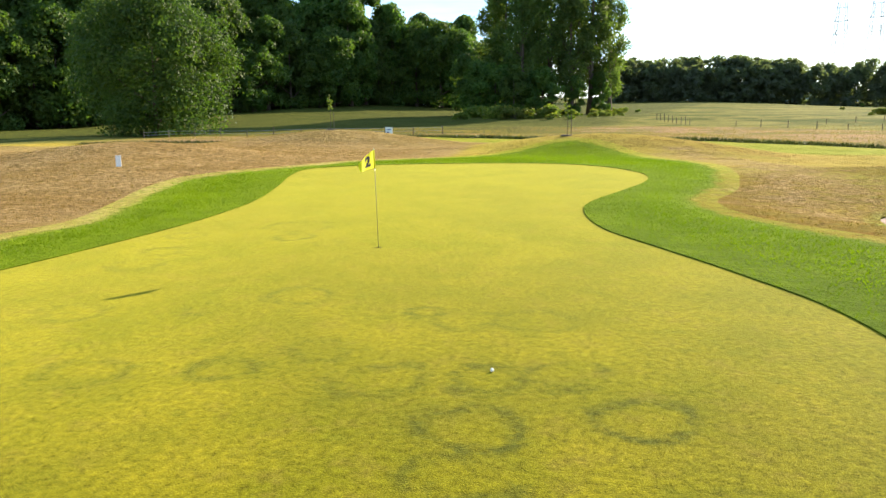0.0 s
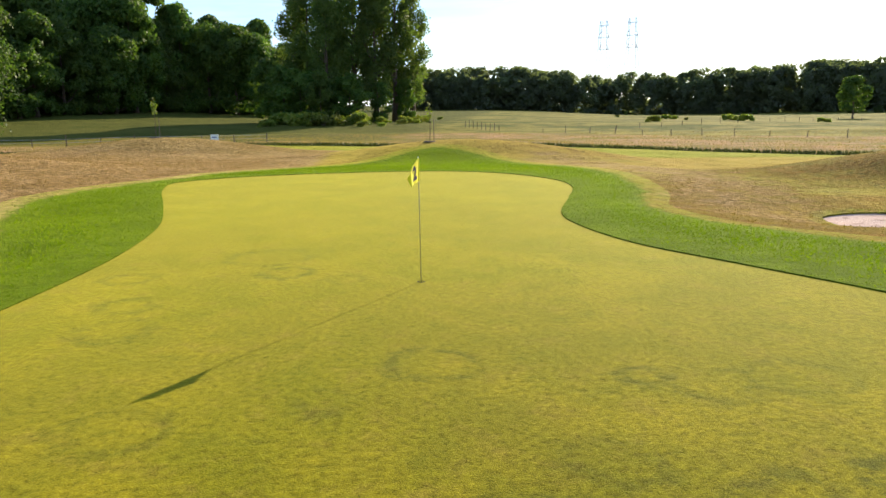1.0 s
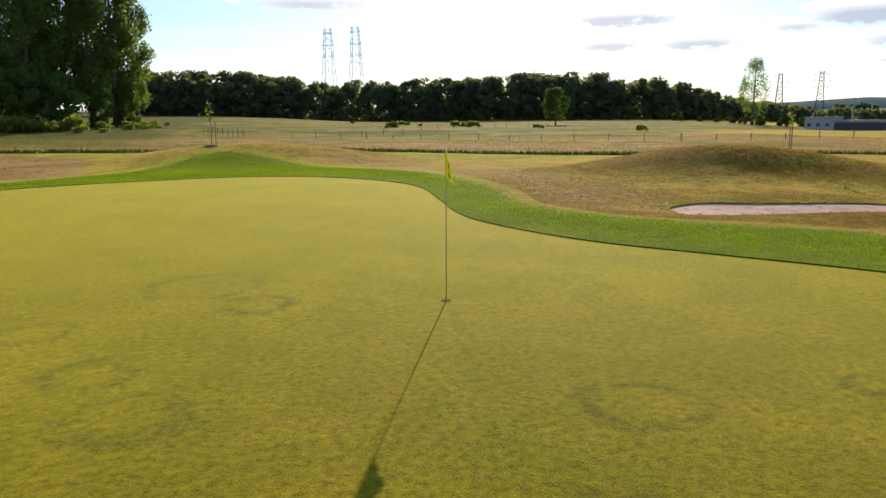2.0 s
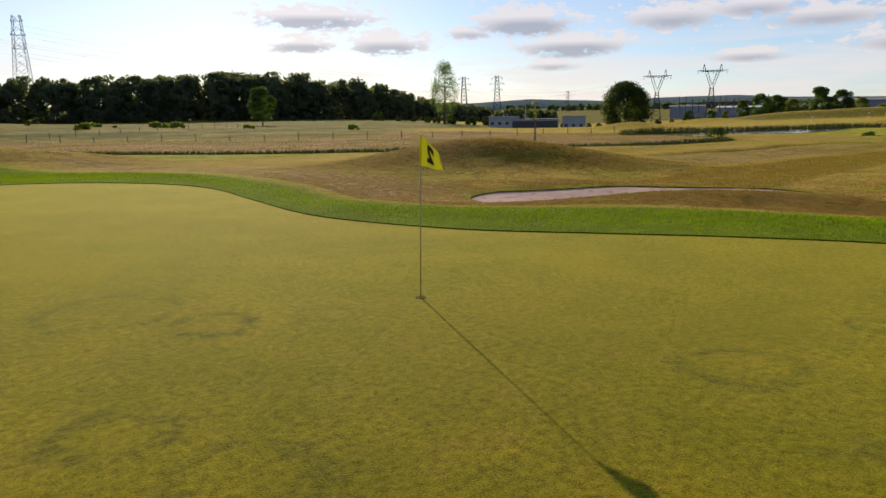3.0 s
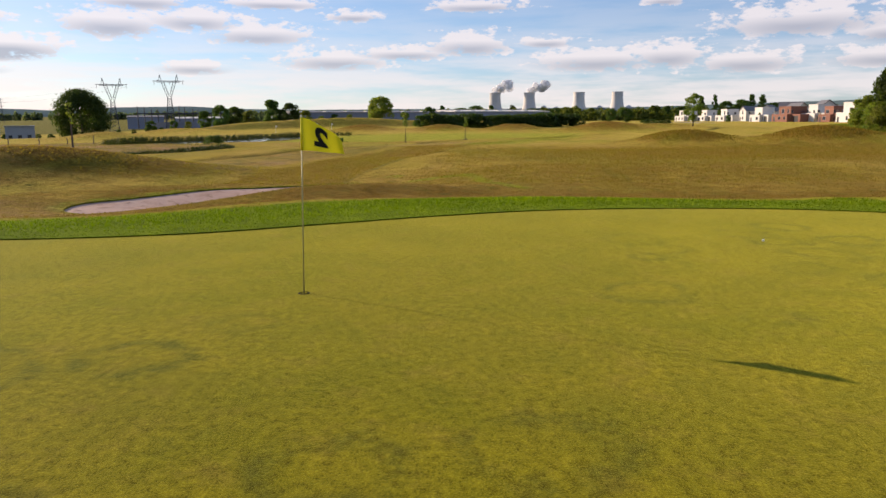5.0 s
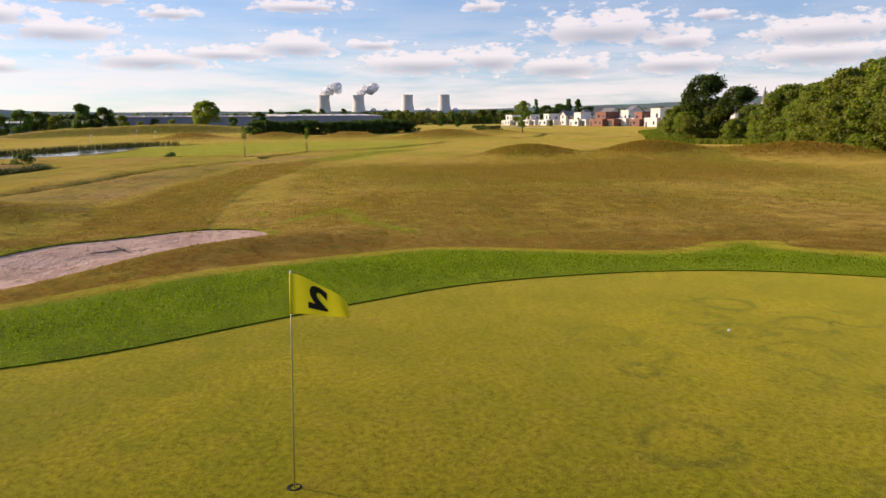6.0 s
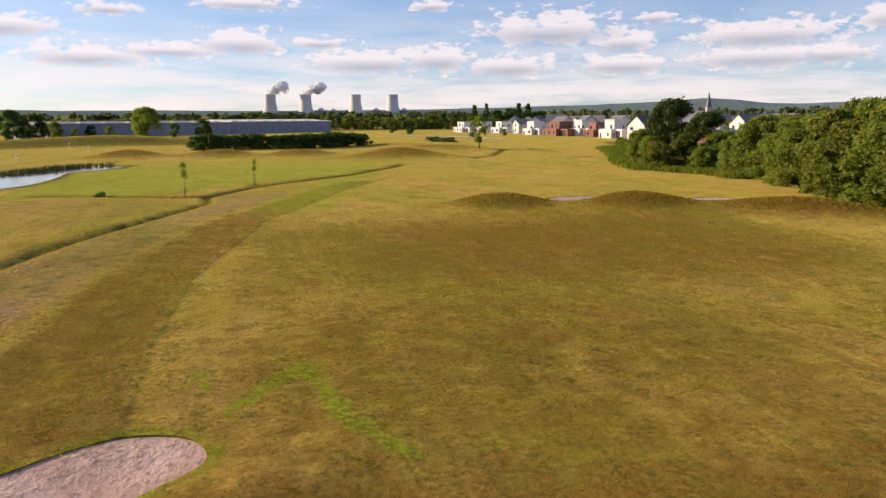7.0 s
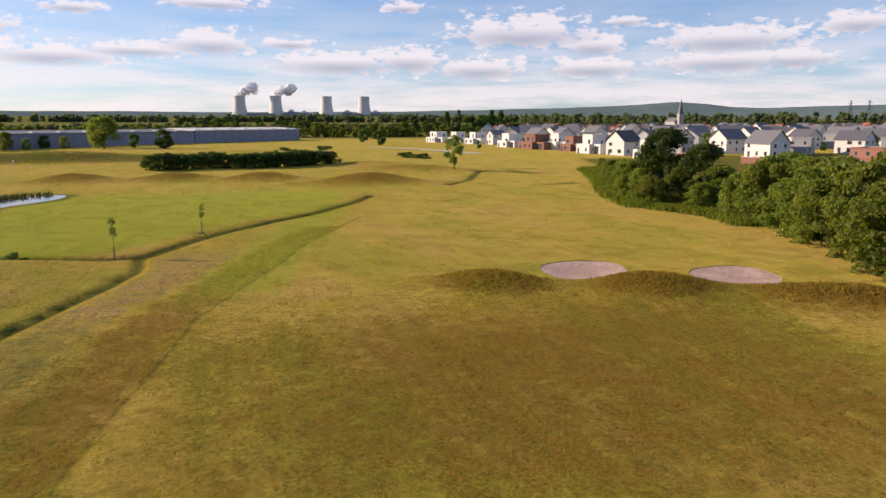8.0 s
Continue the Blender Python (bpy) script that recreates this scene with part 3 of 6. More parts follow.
def line_dist(line, x, y, closed=False):
    p = np.array(line, float)
    q = np.roll(p, -1, 0) if closed else p[1:]
    best = np.full(np.shape(x), 1e9)
    for (x0, y0), (x1, y1) in zip(p, q):
        dx, dy = x1 - x0, y1 - y0
        s = np.clip(((x - x0) * dx + (y - y0) * dy) / (dx * dx + dy * dy + 1e-12), 0, 1)
        best = np.minimum(best, np.hypot(x - x0 - s * dx, y - y0 - s * dy))
    return best


def step(lo, hi, v):
    s = np.clip((v - lo) / (hi - lo), 0, 1)
    return s * s * (3 - 2 * s)


# mounds: x, y, half-widths along and across, turn in degrees, height, dryness
MOUNDS = [(24.6, 19.2, 6.0, 2.8, -52, 1.45, 1.0), (19.5, 20.5, 4.5, 2.2, -20, .55, .8), (.2, 39.2, 6.0, 3.0, 0, 1.08, .1),
          (7.5, 38.0, 5.5, 2.8, -10, .45, .4), (-21.0, 45.0, 7.0, 3.4, 10, 1.5, 1.0), (-25.0, 23.0, 6.5, 3.4, 25, 1.15, 1.0),
          (-32.0, 33.0, 7.0, 5.0, 20, .7, 1.0), (70.8, -22.4, 3.8, 2.3, 57, 1.5, .9),
          (65.0, -33.6, 3.8, 2.2, 57, 1.6, 1.0), (57.8, -45.6, 5.4, 2.4, 57, 1.5, 1.0), (36.0, 30.0, 6, 4, 0, .3, .4), (13.2, 8.8, 4.2, 2.6, -40, -.50, .3), (19.0, 5.0, 3.6, 2.2, -45, -.14, .3), (10.2, 6.6, 2.2, 1.2, -35, -.12, .3), (18.2, 10.4, 4.6, 2.0, -38, .08, .7), (15.2, 3.2, 4.0, 1.2, -40, .56, .6), (-21, 60, 8, 5, 0, .6, .1), (50, 6, 9, 4, -10, -.3, .3), (-19.5, 15.5, 5, 4, 30, .45, 1.0),
          (204, 36, 6, 3.4, 90, 2.1, 1.0), (203, 13, 6, 3.4, 90, 2.1, 1.0), (197, -7, 6, 3.4, 90, 2.1, 1.0), (182, -31, 8, 3.8, 80, 2.5, 1.0),
          (222, -52, 10, 6, 60, 1.4, .7), (246, -44, 10, 6, 60, 1.2, .5), (289, 92, 26, 5.0, 90, 3.0, .2), (287, 50, 20, 5.0, 90, 2.9, .2), (294, 18, 12, 5.5, 90, 1.8, .2), (330, 0, 20, 9, 90, 1.6, .3),
          (150, 85, 12, 6, 30, 1.5, .6), (240, 110, 16, 8, 60, 2.0, .5)]


def height(x, y):
    x, y = np.asarray(x, float), np.asarray(y, float)
    h = np.interp(x, [-60, 7, 11, 16, 24, 45, 70, 100, 130, 200, 300, 450, 1000, 3000, 4300, 5000],
                  [0, 0, -.08, -.45, -.62, -.52, -.58, -1.0, -1.3, -1.0, -.2, 0, 1, 14, 42, 46])
    h = h * np.where(y > 20, 1 - .6 * step(25, 60, y) * step(60, 20, x), 1)
    up = np.interp(y, [-1500, -300, -20, 24, 31, 45, 60, 100, 140, 170, 250, 400, 500, 800, 2500, 5000],
                   [8, 1, 0, 0, -.1, -.25, -.35, -.5, -.6, .7, 1.5, 3.5, 5.5, 9, 20, 30])
    h = h + up * (1 - .75 * step(30, 160, x))
    r, az = np.hypot(x, y), np.degrees(np.arctan2(y, x))
    h = h - 6.3 * step(170, 400, r) * step(1500, 700, r) * np.exp(-((az - 34.5) / 12) ** 2)
    h = h + 7 * step(-40, -130, x) * step(120, 330, y)
    for mx, my, a, b, turn, amp, _ in MOUNDS:
        c, s = math.cos(radians(turn)), math.sin(radians(turn))
        u, v = (x - mx) * c + (y - my) * s, -(x - mx) * s + (y - my) * c
        h = h + amp * np.exp(-.5 * ((u / a) ** 2 + (v / b) ** 2))
    near = step(240, 160, np.hypot(x - 60, y))
    if near.any():
        for line, w, d in ((DITCH_A, .7, .42), (DITCH_B, .9, .50), (DITCH_C, 1.2, .5)):
            h = h - near * d * np.exp(-(line_dist(line, x, y) / w) ** 2)
    pond = ~inside(POND, x, y) * step(9, 1.5, line_dist(POND, x, y, True)) + inside(POND, x, y) if near.any() else 0
    h = h + (-1.26 - h) * pond
    roll = np.sin(x * .11 + 1.3) * np.sin(y * .13 + .4) * .12 + np.sin(x * .31 + y * .17) * .05
    h = h + roll * (step(2, 14, line_dist(GREEN[::4], x, y, True)) if near.any() else 1) * ~inside(GREEN, x, y)
    dm = y - np.interp(x, MEADOW_X, MEADOW_Y)
    h = h - .28 * np.exp(-((dm + .8) / 1.1) ** 2) * ((x > -60) & (x < 100)) + .16 * step(0, 2, dm) * (x > -60) * (x < 100) * step(60, 5, dm)
    return h


def on(x, y, up=0.0):
    return float(height(np.array([x]), np.array([y]))[0]) + up


# ---------------------------------------------------------------- one sheet of ground, cut along the outlines
def lattice(x0, x1, y0, y1, s, rng):
    xs, ys = np.meshgrid(np.arange(x0, x1, s), np.arange(y0, y1, s))
    xs = xs + (np.arange(xs.shape[0]) % 2)[:, None] * s * .5
    p = np.stack([xs.ravel(), ys.ravel()], 1)
    return p + rng.uniform(-.12, .12, p.shape) * s


def ground_points():
    rng = np.random.default_rng(5)
    out = [lattice(-19, 33, -22, 42, .5, rng)]
    boxes = [(-19, 33, -22, 42)]
    for b, s in (((-45, 110, -62, 66), 1.1), ((-110, 335, -120, 150), 3.2), ((-420, 620, -420, 420), 16.0)):
        p = lattice(*b, s, rng)
        for k in boxes:
            p = p[~((p[:, 0] > k[0] - s * .4) & (p[:, 0] < k[1] + s * .4) & (p[:, 1] > k[2] - s * .4) & (p[:, 1] < k[3] + s * .4))]
        out.append(p)
        boxes.append(b)
    ring = []
    for r in np.geomspace(60, 4900, 46):
        k = max(24, int(min(120, r / 3)))
        a = np.arange(k) / k * 2 * np.pi + rng.uniform(0, 1)
        ring.append(np.stack([100 + r * np.cos(a), r * np.sin(a)], 1))
    ring = np.concatenate(ring)
    b = boxes[-1]
    out.append(ring[~((ring[:, 0] > b[0] - 9) & (ring[:, 0] < b[1] + 9) & (ring[:, 1] > b[2] - 9) & (ring[:, 1] < b[3] + 9))])
    # fine rows of points along the ditches
    for line in (DITCH_A, DITCH_B, DITCH_C, TRACK):
        p = np.array(line, float)
        for k in range(len(p) - 1):
            d = p[k + 1] - p[k]
            ln = np.hypot(*d)
            nrm = np.array([-d[1], d[0]]) / ln
            s = np.arange(0, ln, .9)[:, None] / ln
            for off in (-1.3, -.65, 0, .65, 1.3):
                out.append(p[k] + d * s + nrm * off + rng.uniform(-.08, .08, (len(s), 2)))
    return np.concatenate(out)


OUTLINES = [("putting_green", GREEN), ("apron", APRON), ("bunker_1", BUNKER_A), ("bunker_2", BUNKER_B), ("bunker_3", BUNKER_C), ("pond", POND)]


def triangulate():
    from mathutils import geometry
    pts = ground_points()
    for _, poly in OUTLINES:                               # keep loose points clear of the outlines
        gap = .22 if np.ptp(poly[:, 0]) < 40 else .6
        box = (pts[:, 0] > poly[:, 0].min() - 2) & (pts[:, 0] < poly[:, 0].max() + 2) & (pts[:, 1] > poly[:, 1].min() - 2) & (pts[:, 1] < poly[:, 1].max() + 2)
        d = np.full(len(pts), 9.0)
        d[box] = line_dist(poly, pts[box, 0], pts[box, 1], True)
        pts = pts[d > gap]
    verts, edges = [tuple(p) for p in pts], []
    for _, poly in OUTLINES:
        k = len(verts)
        verts += [tuple(p) for p in poly]
        edges += [(k + i, k + (i + 1) % len(poly)) for i in range(len(poly))]
    co, _, tris, *_ = geometry.delaunay_2d_cdt([Vector(v) for v in verts], edges, [], 0, 1e-5, False)
    return np.array([tuple(v) for v in co]), np.array([t[:3] for t in tris], int)


def set_attr(me, name, values):
    a = me.attributes.new(name, "FLOAT", "POINT")
    a.data.foreach_set("value", np.asarray(values, np.float32))


def zones(x, y):
    """How dry, lush, tall, pastured or rank the grass is; rank also carries shade put into the colour."""
    dry = np.zeros(len(x))
    for mx, my, a, b, turn, amp, d in MOUNDS:
        c, s = math.cos(radians(turn)), math.sin(radians(turn))
        u, v = (x - mx) * c + (y - my) * s, -(x - mx) * s + (y - my) * c
        dry = np.maximum(dry, d * .95 * np.exp(-.5 * ((u / a / 1.4) ** 2 + (v / b / 1.4) ** 2)))
    da = line_dist(APRON[::3], x, y, True)
    band = step(15, 5, da) * step(-4, 7, x) * step(26, 16, y)
    dry = np.maximum(dry, (.42 + .22 * step(7, 2, da)) * band)
    dry = np.maximum(dry, .50 * step(14, 2, np.hypot((x - 25) / 1.2, (y + 9)) - 6))
    dry = np.maximum(dry, .9 * step(-8, -13, x) * step(-8, 2, y) * step(42, 34, y))
    side = y - np.interp(x, [p[0] for p in TRACK], [p[1] for p in TRACK])
    ditch = y - np.interp(x, [p[0] for p in DITCH_A], [p[1] for p in DITCH_A])
    rough = ((side > 0) & (side < 5.2) & (ditch < 0) & (x > 22) & (x < 115)).astype(float)
    dry = np.maximum(dry, .58 * rough)
    dry = np.maximum(dry, ((.44 + .22 * step(-1, -16, y) * step(28, 44, x)) * step(78, 56, x) * step(13, 19, x) - .14 * np.exp(-((x - 32) / 7) ** 2)) * step(-48, -30, y) * step(6, 0, y))
    lush = .95 * step(38, 43, y) * step(0, 3, np.interp(x, MEADOW_X, MEADOW_Y) - y) * step(60, 30, x)
    lush = np.maximum(lush, .95 * step(1, 7, y - np.interp(x, [p[0] for p in DITCH_B[3:]], [p[1] for p in DITCH_B[3:]])) * step(92, 104, x) * step(190, 150, x) * (y < 34))
    lush = np.maximum(lush, .62 * step(9, 2, np.abs(y + 9 - (x - 110) * -.22)) * step(60, 80, x) * step(190, 140, x))
    lush = np.maximum(lush, .75 * np.exp(-((x - 27.3) / 1.6) ** 2 - ((y - 2.6) / .8) ** 2))
    lush = np.maximum(lush, .85 * np.exp(-(line_dist([(24, 1.5), (28, -1), (22.7, -1.9), (19.5, -3.5)], x, y) / .5) ** 2))
    lush = np.maximum(lush, .55 * step(1.2, .2, line_dist(BUNKER_A, x, y, True)))
    lush = np.maximum(lush, .45 * step(3.5, .5, np.minimum(line_dist(BUNKER_B, x, y, True), line_dist(BUNKER_C, x, y, True))))
    lush = np.maximum(lush, .10 * step(1.6, .0, da))
    md = y - np.interp(x, MEADOW_X, MEADOW_Y)
    meadow = step(-.3, .6, md) * step(90, 55, md) * (x < 112) * step(-75, -40, x)
    straw = step(4.6, 6.5, side) * step(0, -2.0, ditch) * step(20, 30, x) * step(115, 90, x)
    straw = np.maximum(straw, .8 * step(1.5, 4, ditch) * step(0, -6, md) * step(30, 40, x) * step(110, 92, x))
    meadow = np.maximum(meadow, .50 * straw)
    pasture = np.maximum(step(45, 75, md) * (x < 330), step(-40, -75, x) * step(-.3, .6, md))
    # shadow along the meadow's front edge, put into the colour
    rank = np.maximum(1.1 * np.exp(-((md + .7) / .9) ** 2) * (x > -60) * (x < 100), 0)
    for line, w in ((DITCH_A, .8), (DITCH_B, 1.2), (DITCH_C, 1.3)):
        rank = np.maximum(rank, .85 * np.exp(-(line_dist(line, x, y) / w) ** 2))
    rank = np.maximum(rank, .56 * np.exp(-(line_dist(TRACK, x, y) / .35) ** 2))
    for line in BARS:
        rank = np.maximum(rank, 1.0 * np.exp(-(line_dist(line, x, y) / 1.3) ** 2))
    rank = np.maximum(rank, .75 * step(520, 620, np.hypot(x, y)) * (y < 1.1 * x))
    # bank's near face: unmown growth, with its shade also put into the colour
    rank = np.maximum(rank, .62 * step(292, 284, x) * step(272, 279, x) * step(-2, 30, y) * (y < 150))
    rank = np.maximum(rank, .9 * step(3.0, .6, line_dist(POND, x, y, True)))
    rank = np.maximum(rank, .8 * step(-56, -66, y + .30 * (x - 60) * (x > 60)) * (x < 260) * (x > -30))
    # wood's foot: the trees' shadow put into the colour, over rough grass
    rank = np.maximum(rank, .85 * step(4, -20, x - .12 * (y - 70)) * step(70, 84, y))
    # tan grass on the mounds beyond the green, paled by backlit sheen put into the colour, and along the hollow behind
    # it
    tan = .95 * step(-5, -9, x) * step(-8, 2, y) * step(57, 46, y) * step(0, 2, np.interp(x, MEADOW_X, MEADOW_Y) - y)
    tan = np.maximum(tan, .62 * np.exp(-(line_dist([(8, 33), (11.5, 25), (12, 17), (10.5, 12)], x, y) / 4.4) ** 2))
    return dry, lush, meadow, pasture, rank, tan


def skirt(verts, faces, keep, drop):
    """Adds a strip that falls from the open edges whose ends are in keep."""
    e = np.sort(np.concatenate([faces[:, [0, 1]], faces[:, [1, 2]], faces[:, [2, 0]]]), 1)
    u, k = np.unique(e, axis=0, return_counts=True)
    u = u[(k == 1)]
    u = u[keep[u[:, 0]] & keep[u[:, 1]]]
    base = len(verts)
    top = verts[u.ravel()]
    i = np.arange(len(u))
    a, b = base + 2 * i, base + 2 * i + 1
    c, d = a + 2 * len(u), b + 2 * len(u)
    return np.concatenate([verts, top, top - np.array([0, 0, drop])]), np.concatenate([faces, np.stack([a, b, d], 1), np.stack([a, d, c], 1)])


def build_ground():
    co, tris = triangulate()
    cx, cy = co[tris].mean(1).T
    kind = np.zeros(len(tris), int)
    for k, (_, poly) in ((2, OUTLINES[1]), (1, OUTLINES[0]), (3, OUTLINES[2]), (4, OUTLINES[3]), (5, OUTLINES[4]), (6, OUTLINES[5])):
        kind[inside(poly, cx, cy)] = k
    mats = [M_GROUND, M_GREEN, M_APRON, M_SAND, M_SAND, M_SAND, M_WATER]
    labels = ["dry summer golf course turf, mown fairway, brown rough and meadow", "closely mown yellow-green putting green with dark ring marks",
              "lush green apron of longer grass round the putting green", "greenside bunker of raked pinkish sand with turf lips",
              "fairway bunker of pale pink sand behind grassy humps", "second fairway bunker of pale pink sand behind a hump",
              "still pond with a dark reedy bank reflecting the sky"]
    names = ["ground", "putting_green", "apron", "bunker_1", "bunker_2", "bunker_3", "pond"]
    cats = ["ground", "putting green", "grass", "bunker", "bunker", "bunker", "water"]
    for k in range(7):
        f = tris[kind == k]
        used, f = np.unique(f, return_inverse=True)
        f = f.reshape(-1, 3)
        x, y = co[used].T
        z = height(x, y)
        if k == 2:
            z = z + .022 * step(2.2, .4, line_dist(GREEN, x, y, True))
        if k in (3, 4, 5):
            d = line_dist(OUTLINES[k - 1][1], x, y, True)
            z = z - .05 - (.05 if k == 3 else .16) * step(0, 2.6, d) + .03 * np.sin(x * 2.1) * np.sin(y * 1.7) * step(.2, 1, d)
        if k == 6:
            z = np.full(len(x), -1.36)
        v = np.stack([x, y, z], 1)
        n0 = len(v)
        if k in (0, 2):
            far = np.hypot(x - 100, y) < 4000
            v, f = skirt(v, f, far, .14 if k == 2 else .6)
        me = soup(v, f, names[k], mats[k], True)
        if k in (0, 2):
            xx, yy = np.array([p.co[:2] for p in me.vertices]).T
            for name, values in zip(("dry", "lush", "meadow", "pasture", "rank", "tan"), zones(xx, yy)):
                set_attr(me, name, values)
            if k == 2:
                set_attr(me, "bare", .95 * np.exp(-((xx - 8.9) / 1.6) ** 2 - ((yy - 9.0) / 2.9) ** 2) + .45 * np.exp(-((xx + 13.5) / 1.8) ** 2 - ((yy - 8) / 4) ** 2))
                set_attr(me, "edge", step(1.7, 0, line_dist(APRON, xx, yy, True)))
        tagged(new(names[k], me), labels[k], cats[k], "", "structure")


build_ground()

# ---------------------------------------------------------------- plants
def leaf_arrays(rng, blobs, count, size, flat=.75, inner=.55):
    """Small leaf clumps, four-cornered, spread over and into a set of rounded masses (x, y, z, rx, rz)."""
    b = np.array(blobs, float)
    w = b[:, 3] ** 2
    pick = rng.choice(len(b), count, p=w / w.sum())
    d = rng.normal(size=(count, 3))
    d /= np.linalg.norm(d, axis=1)[:, None]
    d[:, 2] = np.where((d[:, 2] < -.5) & (rng.random(count) < .6), -d[:, 2], d[:, 2])
    r = inner + (1 - inner) * rng.random(count) ** .5 + rng.normal(0, .13, count)
    c = b[pick, :3] + d * r[:, None] * b[pick][:, [3, 3, 4]]
    nrm = d * flat + rng.normal(size=(count, 3)) * .50 + np.array([0, 0, .15])
    nrm /= np.linalg.norm(nrm, axis=1)[:, None]
    u = np.cross(nrm, rng.normal(size=(count, 3)))
    u /= np.linalg.norm(u, axis=1)[:, None] + 1e-9
    v = np.cross(nrm, u)
    s = size * rng.uniform(.55, 1.35, count)[:, None]
    bend = nrm * s * rng.uniform(-.3, .3, count)[:, None]
    quad = np.stack([c - u * s, c - v * s * .62 + bend, c + u * s, c + v * s * .62 + bend], 1)
    return quad.reshape(-1, 3), np.arange(count * 4).reshape(-1, 4)


def crown_blobs(rng, H, R, hb, count, shape):
    out = []
    for _ in range(count):
        u = rng.random() ** .85
        if shape == "poplar":
            prof = .35 + .65 * math.sin(math.pi * min(1, (u * .82 + .16)))
        elif shape == "spread":
            prof = math.sqrt(max(.05, 1 - (u * 1.02) ** 2.4)) if u > .25 else .75 + u
        else:
            prof = math.sqrt(max(.04, 1 - (1.75 * u - .78) ** 2)) if u > .05 else .6
        a = rng.uniform(0, 2 * math.pi)
        br = R * rng.uniform(.15, .36) * (1 if shape != "poplar" else 1.1)
        rad = max(0, R * prof - br * .7) * rng.uniform(.35, 1) ** .5
        z = hb + (H - hb) * u
        z = min(z, H - br * .6)
        out.append((rad * math.cos(a), rad * math.sin(a), z, br, br * (1.25 if shape == "poplar" else .8)))
    return out


def make_tree(name, seed, H, R, hb, leaves, leaf, mat, label, category="tree", shape="round", blobs=26, group="", trunk=None, inner=.5, limbs=9, loose=.75):
    rng = np.random.default_rng(seed)
    if category in ("bush", "shrub"):
        hb = -.22 * H
    bl = crown_blobs(rng, H, R, hb, int(blobs * 1.5), shape)
    t = thing(name, Matrix.Identity(4), label, category, group)
    g = Geo()
    r0 = trunk or max(.06, H * .021)
    top = H * (.86 if shape == "poplar" else .68)
    k = 7
    lean = rng.uniform(-.02, .02, 2) * H
    g.tube([(lean[0] * (i / k) ** 2, lean[1] * (i / k) ** 2, -.35 + (top + .35) * i / k) for i in range(k + 1)],
           [r0 * (1.5 if i == 0 else 1) * (1 - .86 * i / k) for i in range(k + 1)], 8)
    for q in sorted(bl, key=lambda b: -b[3])[:limbs]:
        z0 = max(hb * .5, min(top * .95, q[2] - .45 * math.hypot(q[0], q[1]) - .1 * H))
        s = (z0 + .35) / (top + .35)
        p0 = Vector((lean[0] * s * s, lean[1] * s * s, z0))
        p1 = Vector(q[:3])
        mid = p0.lerp(p1, .55) + Vector((0, 0, -.03 * H))
        w = r0 * (1 - .8 * s) * .55
        g.tube([p0, mid, p1], [w, w * .6, w * .15], 5, False)
    part("trunk", g, M_BARK, t, "", True)
    v, f = leaf_arrays(rng, bl, leaves, leaf, loose, inner)
    new("crown", soup(v, f, "crown", mat)).parent = t
    return t


def at(x, y, turn=0.0, s=1.0, sz=None, up=0.0):
    return pose(x, y, on(x, y, up), 0, 0, turn) @ Matrix.Diagonal((s, s, sz or s, 1))


def scatter(protos, places):
    """Stands the first uses of each prototype and copies of it at (x, y, scale, height scale)."""
    rng = random.Random(len(places))
    used = set()
    for i, (x, y, s, sz) in enumerate(places):
        p = protos[i % len(protos)]
        m = at(x, y, rng.uniform(0, 360), s, sz)
        if p.name in used:
            copy_thing(p, m)
        else:
            used.add(p.name)
            p.matrix_world = m


rnd = random.Random(11)

# old broadleaf tree at the edge of the wood
scatter([make_tree("broadleaf_tree", 1, 21, 13.5, .6, 52000, .25, M_LEAF_DARK, "large spreading broadleaf tree with dense dark green crown", blobs=60, limbs=14)],
        [(-70, 85.5, 1, 1)])

# the wood behind it: tall mixed trees, edge trees fuller at the foot
wood = [make_tree("woodland_tree", 20 + i, 30, 9.0 + i, .2 + .4 * i, 11000, .54, M_LEAF_WOOD, "tall dense broadleaf tree of a dark woodland edge",
                  blobs=46, group="trees of the wood", limbs=7) for i in range(4)]
spots = []
for a, b, k in (((-150, 115), (-118, 205), 11), ((-118, 205), (-96, 262), 7), ((-96, 262), (-62, 300), 6), ((-62, 300), (-48, 330), 4)):
    for row in range(3):
        for i in range(k if row < 2 else k - 1):
            s = (i + rnd.uniform(.2, .8)) / k
            back = row * 13 + rnd.uniform(-3, 3)
            x, y = a[0] + (b[0] - a[0]) * s - back * .8, a[1] + (b[1] - a[1]) * s + back * .45
            sc = rnd.uniform(.82, 1.2) * (1.0 + .08 * row) * (1 if b[1] < 280 else .80 if b[1] < 310 else .68)
            spots.append((x, y, sc, sc * rnd.uniform(.92, 1.15)))
spots += [(-103.5, 258.7, 1.15, 1.48), (-93.1, 262.4, 1.1, 1.36), (-84, 265.4, 1.05, 1.26), (-74.7, 268, 1.0, 1.06), (-66.2, 270.1, .85, .84), (-59.3, 271.7, .8, .70)]
scatter(wood, spots)

# tall poplars standing together, with brush at their feet
pop = [make_tree("poplar_tree", 40 + i, 41, 8.0, 6, 12500, .40, M_LEAF_POPLAR, "tall poplar with loose grey-green crown and ivy-clad trunk",
                 shape="poplar", blobs=60, group="poplars in the meadow", inner=.3, limbs=16, loose=.35) for i in range(2)]
scatter(pop, [(-40, 204, .8, .86), (-35, 197, .95, .95), (-29, 190, 1.0, 1.0), (-22, 196, 1.05, 1.1), (-16, 193, 1.0, 1.08), (-11, 199, 1.0, 1.12), (-6, 206, .9, 1.02), (-27, 207, .95, 1.05), (-17, 207, 1.0, 1.1)])
